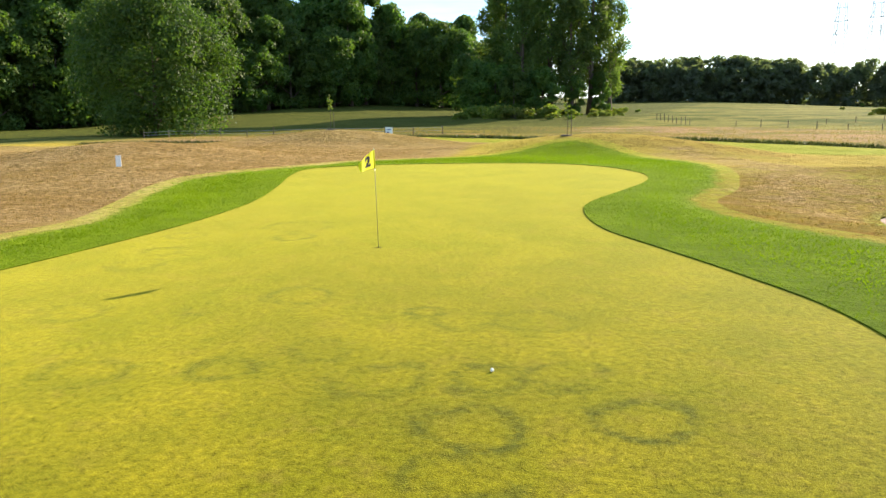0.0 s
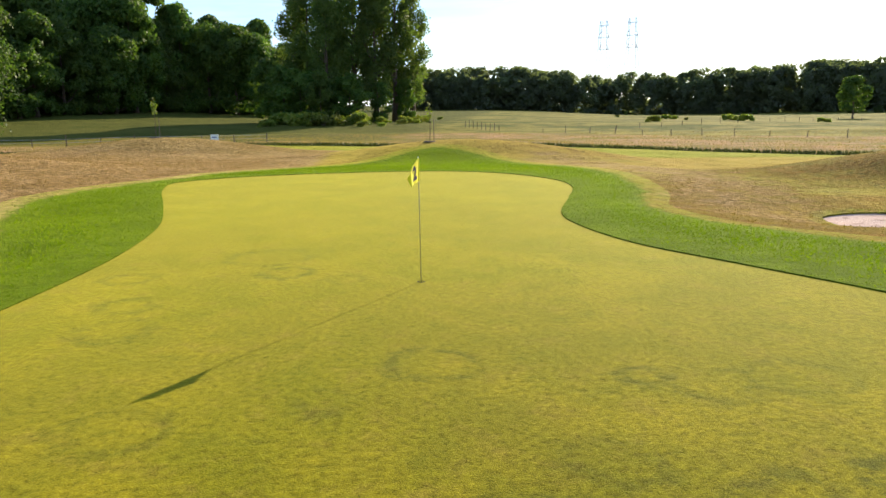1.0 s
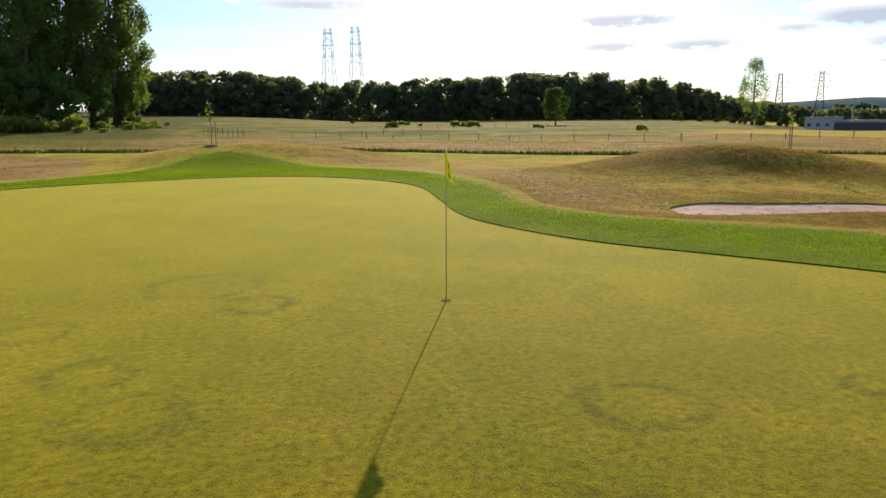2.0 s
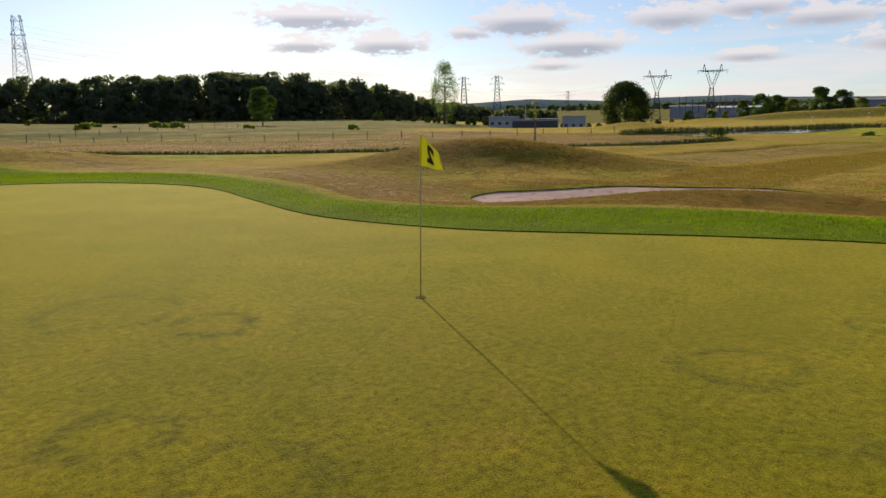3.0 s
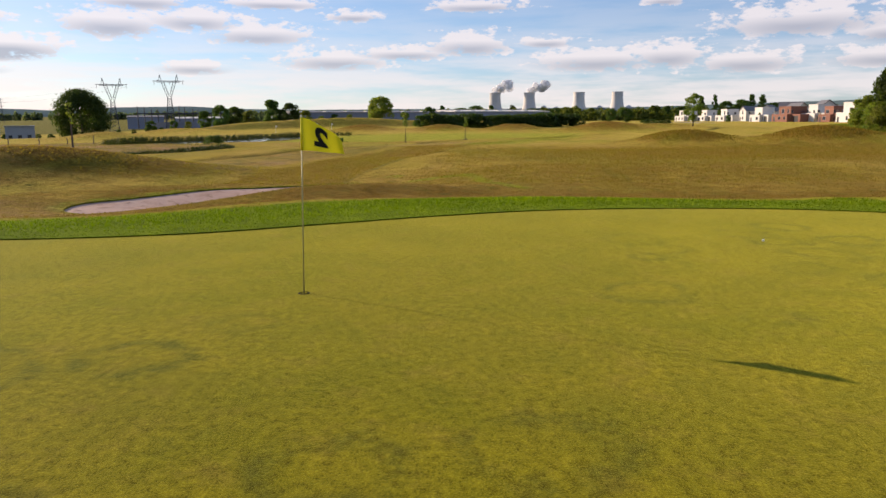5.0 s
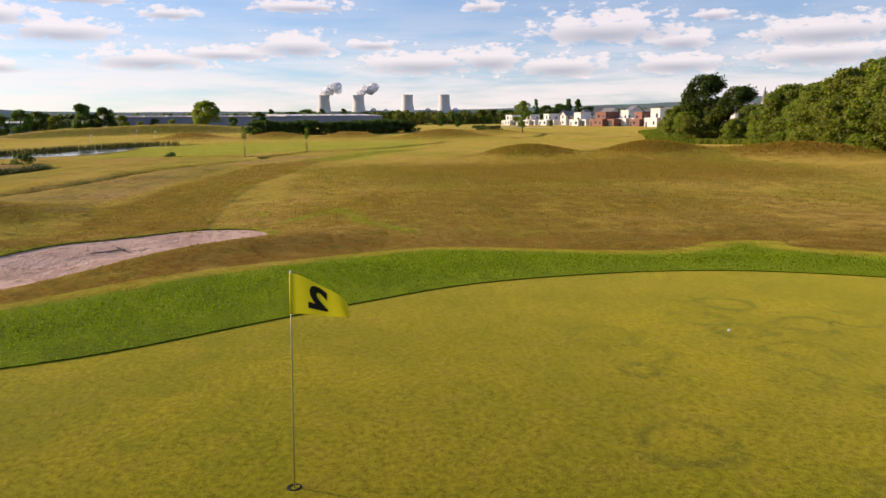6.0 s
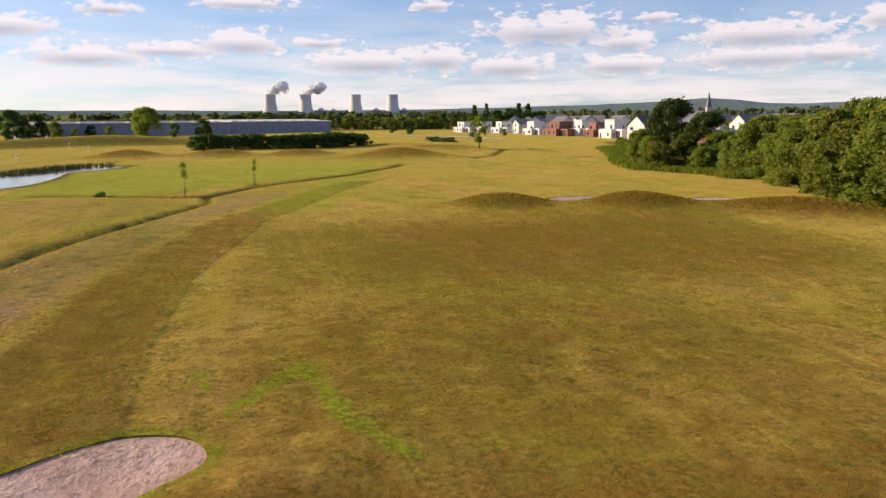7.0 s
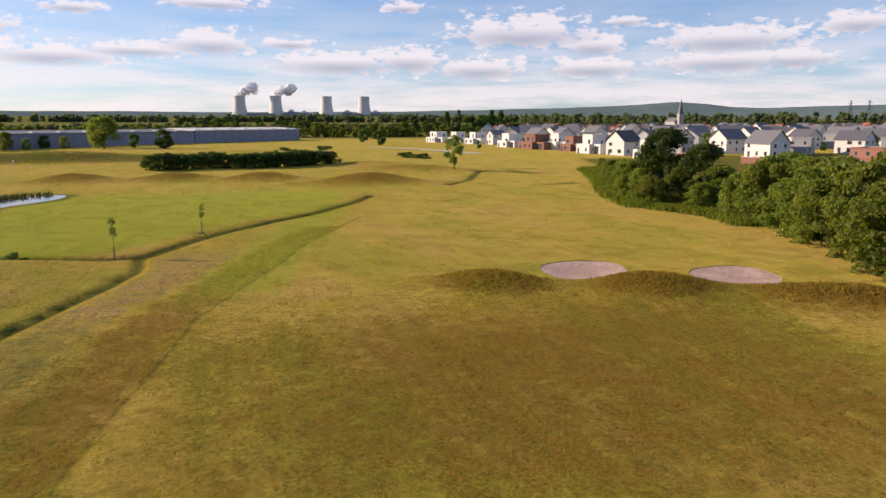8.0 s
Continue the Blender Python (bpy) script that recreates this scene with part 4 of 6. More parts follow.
low = [make_tree("understorey_tree", 45 + i, 14, 6.0, .6, 6500, .38, M_LEAF_WOOD, "leafy young tree growing at the foot of the poplars", blobs=26, group="brush under the poplars")
       for i in range(2)]
scatter(low, [(-35, 182, 1, 1), (-29, 177, .8, .9), (-22, 180, 1, .9), (-14, 187, .7, .8), (-41, 190, 1.1, 1.1), (-8, 197, .7, .9), (-46, 200, 1.2, 1.3)])

# bramble bushes on the slope below the poplars
bram = [make_tree("bramble_bush", 50 + i, 1.5, 2.2, .1, 1300, .2, M_LEAF_HEDGE, "low dark bramble bush in rough pasture", "bush", blobs=9, group="bramble bushes", trunk=.04)
        for i in range(3)]
places = []
for i in range(70):
    places.append((rnd.uniform(-44, 2) if i < 56 else rnd.uniform(50, 120), rnd.uniform(158, 232) if i < 56 else rnd.uniform(150, 260), *(rnd.uniform(.45, 1.15),) * 2))
for x, y in ((-30, 166), (-26, 163), (-22, 167), (-18, 170), (-34, 168), (-13, 172), (-38, 172)):
    places.append((x, y, 2.0, 1.9))
scatter(bram, places)


# far woods: one belt of many crowns
def far_wood(name, seed, line, n, hmin, hmax, leaves, leaf, mat, label, tall=((-180, 1), (180, 1))):
    rng = np.random.default_rng(seed)
    p = np.array(line, float)
    seg = np.hypot(*np.diff(p, axis=0).T)
    cum = np.concatenate([[0], np.cumsum(seg)])
    blobs = []
    for i in range(n):
        s = rng.uniform(0, cum[-1])
        k = min(np.searchsorted(cum, s, side="right") - 1, len(seg) - 1)
        q = p[k] + (p[k + 1] - p[k]) * (s - cum[k]) / seg[k]
        back = rng.uniform(0, 26)
        out = q / np.linalg.norm(q)
        x, y = q[0] + out[0] * back, q[1] + out[1] * back
        H = rng.uniform(hmin, hmax) * (.85 + .3 * back / 26) * np.interp(math.degrees(math.atan2(y, x)), *zip(*tall))
        R = H * rng.uniform(.32, .46)
        z = on(x, y)
        for bx, by, bz, br, bh in crown_blobs(rng, H, R, -.1 * H, 14, "round"):
            blobs.append((x + bx, y + by, z + bz, br * 1.15, bh * 1.15))
    v, f = leaf_arrays(rng, blobs, leaves, leaf, inner=.4)
    return tagged(new(name, soup(v, f, name, mat)), label, "woods", "", "stuff")


def ray_line(points):
    return [(r * math.cos(radians(a)), r * math.sin(radians(a))) for a, r in points]


# distant belts, most with haze put into the leaf colour
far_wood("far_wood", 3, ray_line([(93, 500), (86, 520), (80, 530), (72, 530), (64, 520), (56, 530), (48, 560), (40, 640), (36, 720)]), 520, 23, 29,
         250000, 1.05, M_LEAF_HAZED, "dark belt of backlit woodland behind the pasture",
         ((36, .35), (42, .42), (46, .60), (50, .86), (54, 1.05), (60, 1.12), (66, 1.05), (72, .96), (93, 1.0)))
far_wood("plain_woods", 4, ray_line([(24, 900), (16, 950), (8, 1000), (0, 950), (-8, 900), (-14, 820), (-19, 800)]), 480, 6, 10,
         110000, 1.3, M_LEAF_HAZED, "rows of trees across the plain behind the warehouse")
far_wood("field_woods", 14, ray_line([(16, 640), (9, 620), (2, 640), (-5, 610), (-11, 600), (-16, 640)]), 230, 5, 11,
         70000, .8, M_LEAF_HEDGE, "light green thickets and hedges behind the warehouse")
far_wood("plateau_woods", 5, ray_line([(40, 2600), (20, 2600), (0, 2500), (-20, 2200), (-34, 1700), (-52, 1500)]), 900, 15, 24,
         90000, 3.6, M_LEAF_HAZED, "distant wooded plain below the hills")
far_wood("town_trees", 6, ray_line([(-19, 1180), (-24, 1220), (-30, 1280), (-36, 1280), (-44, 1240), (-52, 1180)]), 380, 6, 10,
         90000, 1.1, M_LEAF_HAZED, "trees standing among the roofs of the town")

# single trees round the course
scatter([make_tree("lone_tree", 60, 15, 6.2, 2.2, 7000, .36, M_LEAF_DARK, "lone small tree with rounded crown in the meadow", blobs=26)], [(154, 257, 1, 1)])
scatter([make_tree("tall_poplar", 61, 34, 9.0, 7, 5200, .36, M_LEAF_POPLAR, "tall thin poplar with airy see-through crown", shape="poplar", blobs=64, inner=.3, limbs=18)],
        [(296, 293, 1.0, 1.0)])
scatter([make_tree("oak_tree", 62, 24, 15, 2.0, 20000, .5, M_LEAF_DARK, "broad dark oak with domed crown beside the course", shape="spread", blobs=54, limbs=14)], [(358, 212, 1, 1)])
scatter([make_tree("willow_tree", 63, 15, 9, .8, 9000, .42, M_LEAF_HEDGE, "rounded light-green willow behind a grassy bank", blobs=36)], [(414, 64, 1, 1.02)])
bush = [make_tree("field_bush", 70 + i, 10, 6.5, .4, 5200, .42, M_LEAF_DARK, "rounded dark bush standing before a wood", "bush", blobs=24, group="bushes before the far wood", trunk=.2) for i in range(2)]
places = []
for a, r, s in ((59.5, 470, .5), (58, 470, .45), (56.5, 475, .5), (55, 470, .45), (53.6, 480, .5), (50.0, 470, 1.35), (48.4, 480, .6), (47.2, 470, .65), (46.1, 450, .7),
                (45.4, 430, .9), (44.2, 425, 1.0), (42.6, 420, 1.25), (41.4, 440, .9), (67, 490, .55), (65.8, 480, .5), (38.8, 520, .8), (75, 470, .4), (37.4, 430, .7), (36.4, 432, .75), (35.4, 430, .7), (34.5, 428, .65), (31.6, 410, .55), (30.6, 412, .6), (29.9, 410, .5), (33.4, 440, .55), (32.6, 430, .7), (29.2, 420, .6), (28.2, 430, .75), (27.2, 440, .5), (26.3, 435, .45), (25.3, 440, .5), (24.4, 430, .45), (23.4, 440, .5), (22.4, 435, .5), (21.4, 440, .55), (20.4, 440, .5), (19.4, 440, .5), (18.2, 445, .5)):
    places.append((r * math.cos(radians(a)), r * math.sin(radians(a)), s, s * rnd.uniform(.85, 1.1)))
scatter(bush, places)
mid = [make_tree("field_tree", 75 + i, 13, 6.6, .2, 5200, .42, (M_LEAF_WOOD, M_LEAF_DARK, M_LEAF_HEDGE)[i], "leafy tree in a loose row beside the course", blobs=24, group="row of field trees") for i in range(3)]
places = []
for a, r, s in ((21.0, 420, .85), (19.9, 425, .95), (18.9, 415, .7), (17.2, 430, 1.05), (15.8, 420, 1.0), (14.6, 425, .9), (22.2, 430, .7), (12.4, 440, .5), (11.2, 430, .6),
                (6.9, 430, .6), (4.9, 400, .75), (23.4, 440, .55), (24.4, 450, .5), (26.0, 455, .6), (13.4, 425, .55), (-9.2, 480, .65), (16.6, 426, .8)):
    places.append((r * math.cos(radians(a)), r * math.sin(radians(a)), s, s * rnd.uniform(.9, 1.15)))
scatter(mid, places)
pops = [make_tree("row_poplar", 80 + i, 27, 4.6, 2, 3600, .6, M_LEAF_WOOD, "tall slim poplar rising behind the new houses", shape="poplar", blobs=26, group="poplars behind the houses") for i in range(2)]
pops += [make_tree("row_tree", 84 + i, 20, 8.0, 1, 4200, .6, M_LEAF_WOOD, "full leafy tree rising behind the new houses", blobs=30, group="trees behind the houses") for i in range(2)]
scatter(pops, [(r * math.cos(radians(a)), r * math.sin(radians(a)), s, sz) for a, r, s, sz in (
    (-15.6, 760, .9, .8), (-16.5, 760, .8, .85), (-17.3, 780, 1.1, .85), (-18.4, 790, 1.3, .95), (-19.0, 800, 1.1, 1.1), (-19.7, 790, 1.3, 1.0), (-20.5, 790, 1.1, .9),
    (-14.4, 780, 1.2, .7), (-13.2, 800, 1.3, .65), (4.0, 760, 1.2, .7), (2.6, 770, 1.3, .8), (1.4, 770, 1.0, .85), (.2, 760, 1.1, .75), (-1.5, 780, 1.4, .7), (-3.1, 780, 1.3, .75), (-4.8, 800, 1.3, .7))])

# garden trees among the houses
gard = [make_tree("garden_tree", 86 + i, 7.5, 3.4, .3, 1500, .4, (M_LEAF_WOOD, M_LEAF_HEDGE)[i], "small leafy garden tree between houses", blobs=16, group="garden trees of the estate") for i in range(2)]
places = []
for i in range(110):
    a, r = rnd.uniform(-47, -17), rnd.uniform(330, 1000)
    places.append((r * math.cos(radians(a)), r * math.sin(radians(a)), *(rnd.uniform(.5, 1.1),) * 2))
scatter(gard, places)

# row of clipped bushes across the fairway
rowb = [make_tree("hedge_bush", 90 + i, 4.6, 4.0, .1, 3000, .26, M_LEAF_DARK, "dense dark bush in a row across the fairway", "bush", blobs=18, group="bush row on the course", trunk=.08) for i in range(2)]
scatter(rowb, [(236 + i * .86 + rnd.uniform(-.6, .6), 22 - i * 3.0 - (3.0 if i > 6 else 0), rnd.uniform(.95, 1.25), rnd.uniform(.85, 1.05)) for i in range(17)])
scatter([make_tree("fairway_shrub", 93, 1.8, 3.0, .05, 900, .22, M_LEAF_DARK, "low spreading shrub beside the fairway", "bush", blobs=9, trunk=.05, group="fairway shrubs")],
        [(283, -62, 1.3, 1.0), (275, -66, 1.2, .9), (345, -20, 1.2, .9), (360, -40, 1.2, 1.0), (98.5, 20.5, .35, .4), (82, 33.5, .35, .6)])

# the thick hedge of shrubs along the fairway
hed = [make_tree("hedge_shrub", 100 + i, 8.6, 4.2, .0, 10500, .22, M_LEAF_HEDGE, "dense wild hedge shrub with olive green leaves", "shrub", blobs=34, group="shrubs of the hedge", trunk=.1, inner=.35, loose=.3) for i in range(4)]
places = []
edge = [(46, -50), (60.8, -55.5), (73, -60.5), (81, -62.5), (97, -69.5), (108, -72.5), (116, -71.5), (124, -68.5), (137, -71.5), (150, -77), (175, -88), (208, -101)]
for (x0, y0), (x1, y1) in zip(edge[:-1], edge[1:]):
    k = max(1, int(math.hypot(x1 - x0, y1 - y0) / 4.6))
    for i in range(k):
        s = i / k
        for row in range(2):
            sc = rnd.uniform(.78, 1.08) * (1.08 if x0 < 80 else 1.0 if x0 < 100 else .75 if x0 < 150 else .4) * (1 + .04 * row)
            places.append((x0 + (x1 - x0) * s + rnd.uniform(-1, 1) + row, y0 + (y1 - y0) * s - 2.0 - row * 5 + rnd.uniform(-1, 1), sc, sc * rnd.uniform(.8, 1.1)))
scatter(hed, places)
scatter([make_tree("hedge_tree", 110, 12.5, 5.4, 1.0, 11000, .28, M_LEAF_DARK, "taller dark tree rising out of the hedge", blobs=36, limbs=12)], [(129, -75, 1, 1), (122, -78, .85, .8)])


# saplings with their stakes
def sapling(seed, H, R, leaves, stakes, label):
    t = thing("sapling", Matrix.Identity(4), label, "young tree", "saplings on the course")
    rng = np.random.default_rng(seed)
    part("trunk", Geo().tube([(0, 0, -.1), (.02, .01, H * .5), (.0, .03, H * .95)], [.026, .02, .008], 6), M_BARK, t)
    for i in range(stakes):
        a = 2 * math.pi * i / max(1, stakes) + .4
        part("stake", Geo().tube([(.3 * math.cos(a), .3 * math.sin(a), -.1), (.3 * math.cos(a), .3 * math.sin(a), 1.5)], [.026, .026], 6), M_POST, t, "rough wooden stake")
    bl = [(rng.normal(0, R * .3), rng.normal(0, R * .3), H * u, R * .75, R * .8) for u in rng.uniform(.55, .98, 8)]
    v, f = leaf_arrays(rng, bl, leaves, .09, inner=.2)
    new("crown", soup(v, f, "crown", M_LEAF_SAP)).parent = t
    part("earth_ring", Geo().lathe([(0, .05), (.35, .04), (.5, -.03)], 14), M_BARK, t, "bare earth round the stem")
    return t


for seed, x, y, H, R, k, st, label in ((1, 96.6, 10.6, 4.4, .55, 420, 2, "young staked tree with a thin leafy crown"), (2, 112.4, 2.6, 3.8, .45, 300, 2, "young staked tree, sparse leaves, beside a ditch"),
                                       (3, -21.3, 44.6, 3.2, .30, 90, 1, "thin sapling with a tuft of leaves on a mound"), (4, -.1, 38.6, 2.7, .22, 40, 1, "nearly bare sapling on a grassy mound"),
                                       (5, 26.5, 18.7, 2.5, .20, 46, 1, "thin sapling tied to a stake on a dry mound"), (6, 204, 16, 3.2, .3, 90, 1, "young tree on a far mound")):
    sapling(seed, H, R, k, st, label).matrix_world = at(x, y)
scatter([make_tree("fairway_tree", 121, 9.2, 3.3, 2.0, 2600, .24, M_LEAF_SAP, "slender light-green tree standing on the fairway", blobs=22, inner=.3, limbs=8)], [(213, -60.6, 1, 1)])
scatter([make_tree("shrub_tree", 122, 6, 3.5, .4, 2600, .3, M_LEAF_WOOD, "small bushy tree before the allotments", blobs=18)], [(415, -76, 1.2, 1.3)])


# grasses that nobody could count
def blades(name, rng, x, y, lift, h, w, mat, label, seed_heads=0.0):
    k = len(x)
    z = height(x, y) + lift
    a = rng.uniform(0, 2 * np.pi, k)
    hh = h * rng.uniform(.5, 1.3, k)
    ww = w * rng.uniform(.6, 1.3, k)
    lean = rng.normal(0, .35, (k, 2)) * hh[:, None]
    c = np.stack([x, y, z], 1)
    du = np.stack([np.cos(a) * ww, np.sin(a) * ww, np.zeros(k)], 1)
    tip = c + np.stack([lean[:, 0], lean[:, 1], hh], 1)
    midp = c + np.stack([lean[:, 0] * .3, lean[:, 1] * .3, hh * .55], 1)
    v = np.stack([c - du * .6, c + du * .6, midp + du, tip, midp - du], 1).reshape(-1, 3)
    i = np.arange(k)[:, None] * 5
    f = np.concatenate([i + np.array([0, 1, 2, 4]), i + np.array([4, 2, 3, 3])]).reshape(-1, 4)
    quads = i + np.array([[0, 1, 2, 4]])
    tops = i + np.array([[4, 2, 3]])
    f = np.concatenate([quads[:, [0, 1, 2]], quads[:, [0, 2, 3]], tops])
    return tagged(new(name, soup(v, f, name, mat)), label, "grass", "", "stuff")


def fill(rng, k, x0, x1, y0, y1, keep):
    x, y = rng.uniform(x0, x1, k), rng.uniform(y0, y1, k)
    ok = keep(x, y)
    return x[ok], y[ok]


g_rng = np.random.default_rng(8)


def on_humps(x, y):
    """Nearness to the three humps before the fairway bunkers, from the side that faces the green."""
    best = np.zeros(len(x))
    for mx, my, a, b, turn, *_ in MOUNDS[7:10]:
        c, s = math.cos(radians(turn)), math.sin(radians(turn))
        u, v = (x - mx + .8) * c + (y - my) * s, -(x - mx + .8) * s + (y - my) * c
        best = np.maximum(best, np.exp(-.5 * ((u / a / .9) ** 2 + (v / b / .8) ** 2)))
    return best


bx, by = fill(g_rng, 420000, -18, 16, -20, 38, lambda x, y: inside(APRON, x, y) & ~inside(GREEN, x, y) & (y > -14) & (g_rng.random(len(x)) < step(.5, 2.4, line_dist(APRON, x, y, True))))
blades("apron_blades", g_rng, bx, by, .0, .045, .011, M_GREENBLADE, "short lush blades of the apron grass")
bx, by = fill(g_rng, 90000, -36, 60, -30, 44, lambda x, y: ~inside(APRON, x, y) & ~inside(BUNKER_A, x, y) & (zones(x, y)[0] > .45))
blades("dry_tufts", g_rng, bx, by, -.01, .045, .016, M_DRYTUFT, "dry brown tufts of the rough grass")
bx, by = fill(g_rng, 60000, 48, 82, -56, -14, lambda x, y: on_humps(x, y) > g_rng.uniform(.25, .6, len(x)))
blades("hump_tussocks", g_rng, bx, by, -.03, .15, .05, M_DRYTUFT, "coarse brown tussocks on the humps before the bunkers")
bx, by = fill(g_rng, 150000, 22, 66, -46, 20, lambda x, y: zones(x, y)[0] + g_rng.normal(0, .18, len(x)) > .5)
blades("rough_tufts", g_rng, bx, by, -.02, .06, .028, M_DRYTUFT, "short dry tufts scattered over the brown rough")
bx, by = fill(g_rng, 200000, 96, 215, -112, -58, lambda x, y: (np.abs(line_dist(edge[4:], x, y)) < 5.0) & (g_rng.random(len(x)) < step(5.0, 0, line_dist(edge[4:], x, y))))
blades("verge_weeds", g_rng, bx, by, -.05, .85, .12, M_VERGE, "rank green weeds along the foot of the hedge")
bx, by = fill(g_rng, 150000, -55, 110, 24, 125, lambda x, y: (y - np.interp(x, MEADOW_X, MEADOW_Y) > .3) & ~inside(POND, x, y) & (g_rng.random(len(x)) < np.interp(y - np.interp(x, MEADOW_X, MEADOW_Y), [0, 3, 20, 60], [1, .9, .5, .25])))
blades("meadow_grass", g_rng, bx, by, -.03, .13, .03, M_TALLGRASS, "tall straw-coloured meadow grass gone to seed")
# Uncut edge in the dark reed colour, which stands in for its backlit shade.
bx, by = fill(g_rng, 700000, -55, 104, 24, 66, lambda x, y: np.abs(y - np.interp(x, MEADOW_X, MEADOW_Y) - .3) < .65)
blades("meadow_edge", g_rng, bx, by, -.12, .36, .045, M_REED, "uncut grass along the mown fairway's edge, shade put into its dark colour")
bx, by = fill(g_rng, 60000, 92, 182, 26, 64, lambda x, y: (line_dist(POND, x, y, True) < 1.8) & ~inside(POND, x, y) & (y > np.interp(x, [98, 124, 150, 176], [54, 46, 42, 34])))
blades("reeds", g_rng, bx, by, -.05, .85, .06, M_REED, "dark reeds along the pond's bank")

# ---------------------------------------------------------------- on the green
FLAG_AZ = radians(-104)


def flag_at(u, v):
    """A point of the cloth: u along from the pole, v up from the lower hoist corner, both 0 to 1."""
    along = .54 * (u - .03 * math.sin(u * 7) * u)
    side = .026 * math.sin(u * 8.5 + v * 1.2) * u + .03 * u * math.sin(u * 3 + 2 * v)
    hoist = .385
    z = 1.735 + hoist * v * (1 - .36 * u) - .035 * u * u + .006 * math.sin(u * 9) * u - .10 * u * u * v
    d = Vector((math.cos(FLAG_AZ), math.sin(FLAG_AZ), 0))
    s = Vector((-d.y, d.x, 0))
    return d * (along + .015) + s * side + Vector((0, 0, z))


def build_flag():
    t = thing("flagstick", pose(0, 0, on(0, 0), 1.6, -.2, 0), "thin golf flagstick standing in the hole with a yellow flag", "flagstick")
    pole = Geo().tube([(0, 0, -.12), (0, 0, .9), (0, 0, 2.12)], [.0085, .008, .007], 10)
    part("pole", pole, M_FLAGPOLE, t, "", True)
    part("pole_cap", Geo().lathe([(0, 2.145), (.008, 2.142), (.012, 2.13), (.011, 2.118), (0, 2.115)], 10), M_CUP, t, "pale knob")
    g = Geo()
    nu, nv = 26, 14
    g.add([flag_at(i / nu, j / nv) for i in range(nu + 1) for j in range(nv + 1)],
          [(i * (nv + 1) + j, (i + 1) * (nv + 1) + j, (i + 1) * (nv + 1) + j + 1, i * (nv + 1) + j + 1) for i in range(nu) for j in range(nv)])
    cloth = part("flag", g, M_FLAG, t, "bright yellow cloth flag, rippling", True)
    part("sleeve", Geo().tube([(0, 0, 1.735), (0, 0, 2.118)], [.012, .012], 10), M_FLAG, t, "stitched yellow sleeve", True)
    for side in (1, -1):
        cu = bpy.data.curves.new("digit", "FONT")
        cu.body, cu.size, cu.align_x, cu.align_y = "2", 1.0, "CENTER", "CENTER"
        cu.offset = .05
        tmp = bpy.data.objects.new("digit", cu)
        me = bpy.data.meshes.new_from_object(tmp)
        bpy.data.objects.remove(tmp)
        bpy.data.curves.remove(cu)
        bm = bmesh.new()
        bm.from_mesh(me)
        bmesh.ops.triangulate(bm, faces=bm.faces)
        bmesh.ops.subdivide_edges(bm, edges=bm.edges, cuts=3, use_grid_fill=True)
        for q in bm.verts:
            u, v = .44 - q.co.x * .60, .50 + q.co.y * .92
            p = flag_at(u, v)
            nrm = (flag_at(u + .02, v) - p).cross(flag_at(u, v + .02) - p).normalized()
            q.co = p + nrm * (.004 * side) * (-1)
        bm.to_mesh(me)
        bm.free()
        me.materials.clear()
        me.materials.append(M_INK)
        part("digit", me, M_INK, cloth, "black printed digit two")
    cup = thing("hole_cup", pose(0, 0, on(0, 0)), "golf hole with pale cup sunk into the green", "golf hole")
    part("rim", Geo().lathe([(.05, .006), (.056, .008), (.062, .003), (.075, .002)], 28), M_HOLE, cup)
    part("liner", Geo().lathe([(.054, .005), (.054, -.02), (.0, -.02)], 28), M_HOLE, cup, "inside of the cup, the hole's shade put into its colour")


build_flag()


def ball(x, y):
    g = bmesh.new()
    bmesh.ops.create_icosphere(g, subdivisions=3, radius=.0215)
    for f in list(g.faces):
        f.smooth = True
    me = bpy.data.meshes.new("golf_ball")
    g.to_mesh(me)
    g.free()
    me.materials.append(M_BALL)
    ob = new("golf_ball", me)
    ob.matrix_world = pose(x, y, on(x, y, .020))
    tagged(ob, "white golf ball lying on the putting green", "golf ball")


ball(3.98, -6.87)


def rake():
    x, y = 19.4, 6.7
    t = thing("bunker_rake", pose(x, y, on(x, y, -.12), 0, 0, -50), "bunker rake with long handle lying in the sand", "rake")
    part("handle", Geo().tube([(0, 0, .04), (-.8, .02, .05), (-1.7, .0, .03)], [.016, .016, .016], 8), M_POST, t, "long thin wooden handle")
    head = Geo().box(-.03, -.30, .05, .03, .30, .10)
    part("head", head, M_RUBBER, t, "black toothed head")
    for i in range(10):
        part("tooth", Geo().tube([(0, -.27 + i * .06, .06), (.01, -.27 + i * .06, -.02)], [.010, .005], 5), M_RUBBER, t)


rake()


def board(x, y, w, h, up, turn, label):
    t = thing("sign_board", at(x, y, turn), label, "sign")
    part("panel", Geo().box(-w / 2, -.015, up, w / 2, .015, up + h), M_SIGN, t, "white panel")
    part("print_bar", Geo().box(-w * .30, -.021, up + h * .60, w * .26, -.0155, up + h * .74), M_BLUE, t, "dark blue printed block")
    part("print_bar", Geo().box(-w * .30, -.021, up + h * .22, w * .05, -.0155, up + h * .38), M_BLUE, t, "dark blue printed block")
    for s in (-1, 1):
        part("post", Geo().tube([(s * w * .35, .035, -.3), (s * w * .35, .035, up + h * .9)], [.03, .03], 6), M_POST, t)


board(-21.2, 59.2, .75, .80, .25, 10, "white and blue hole sign on posts beside the fairway")


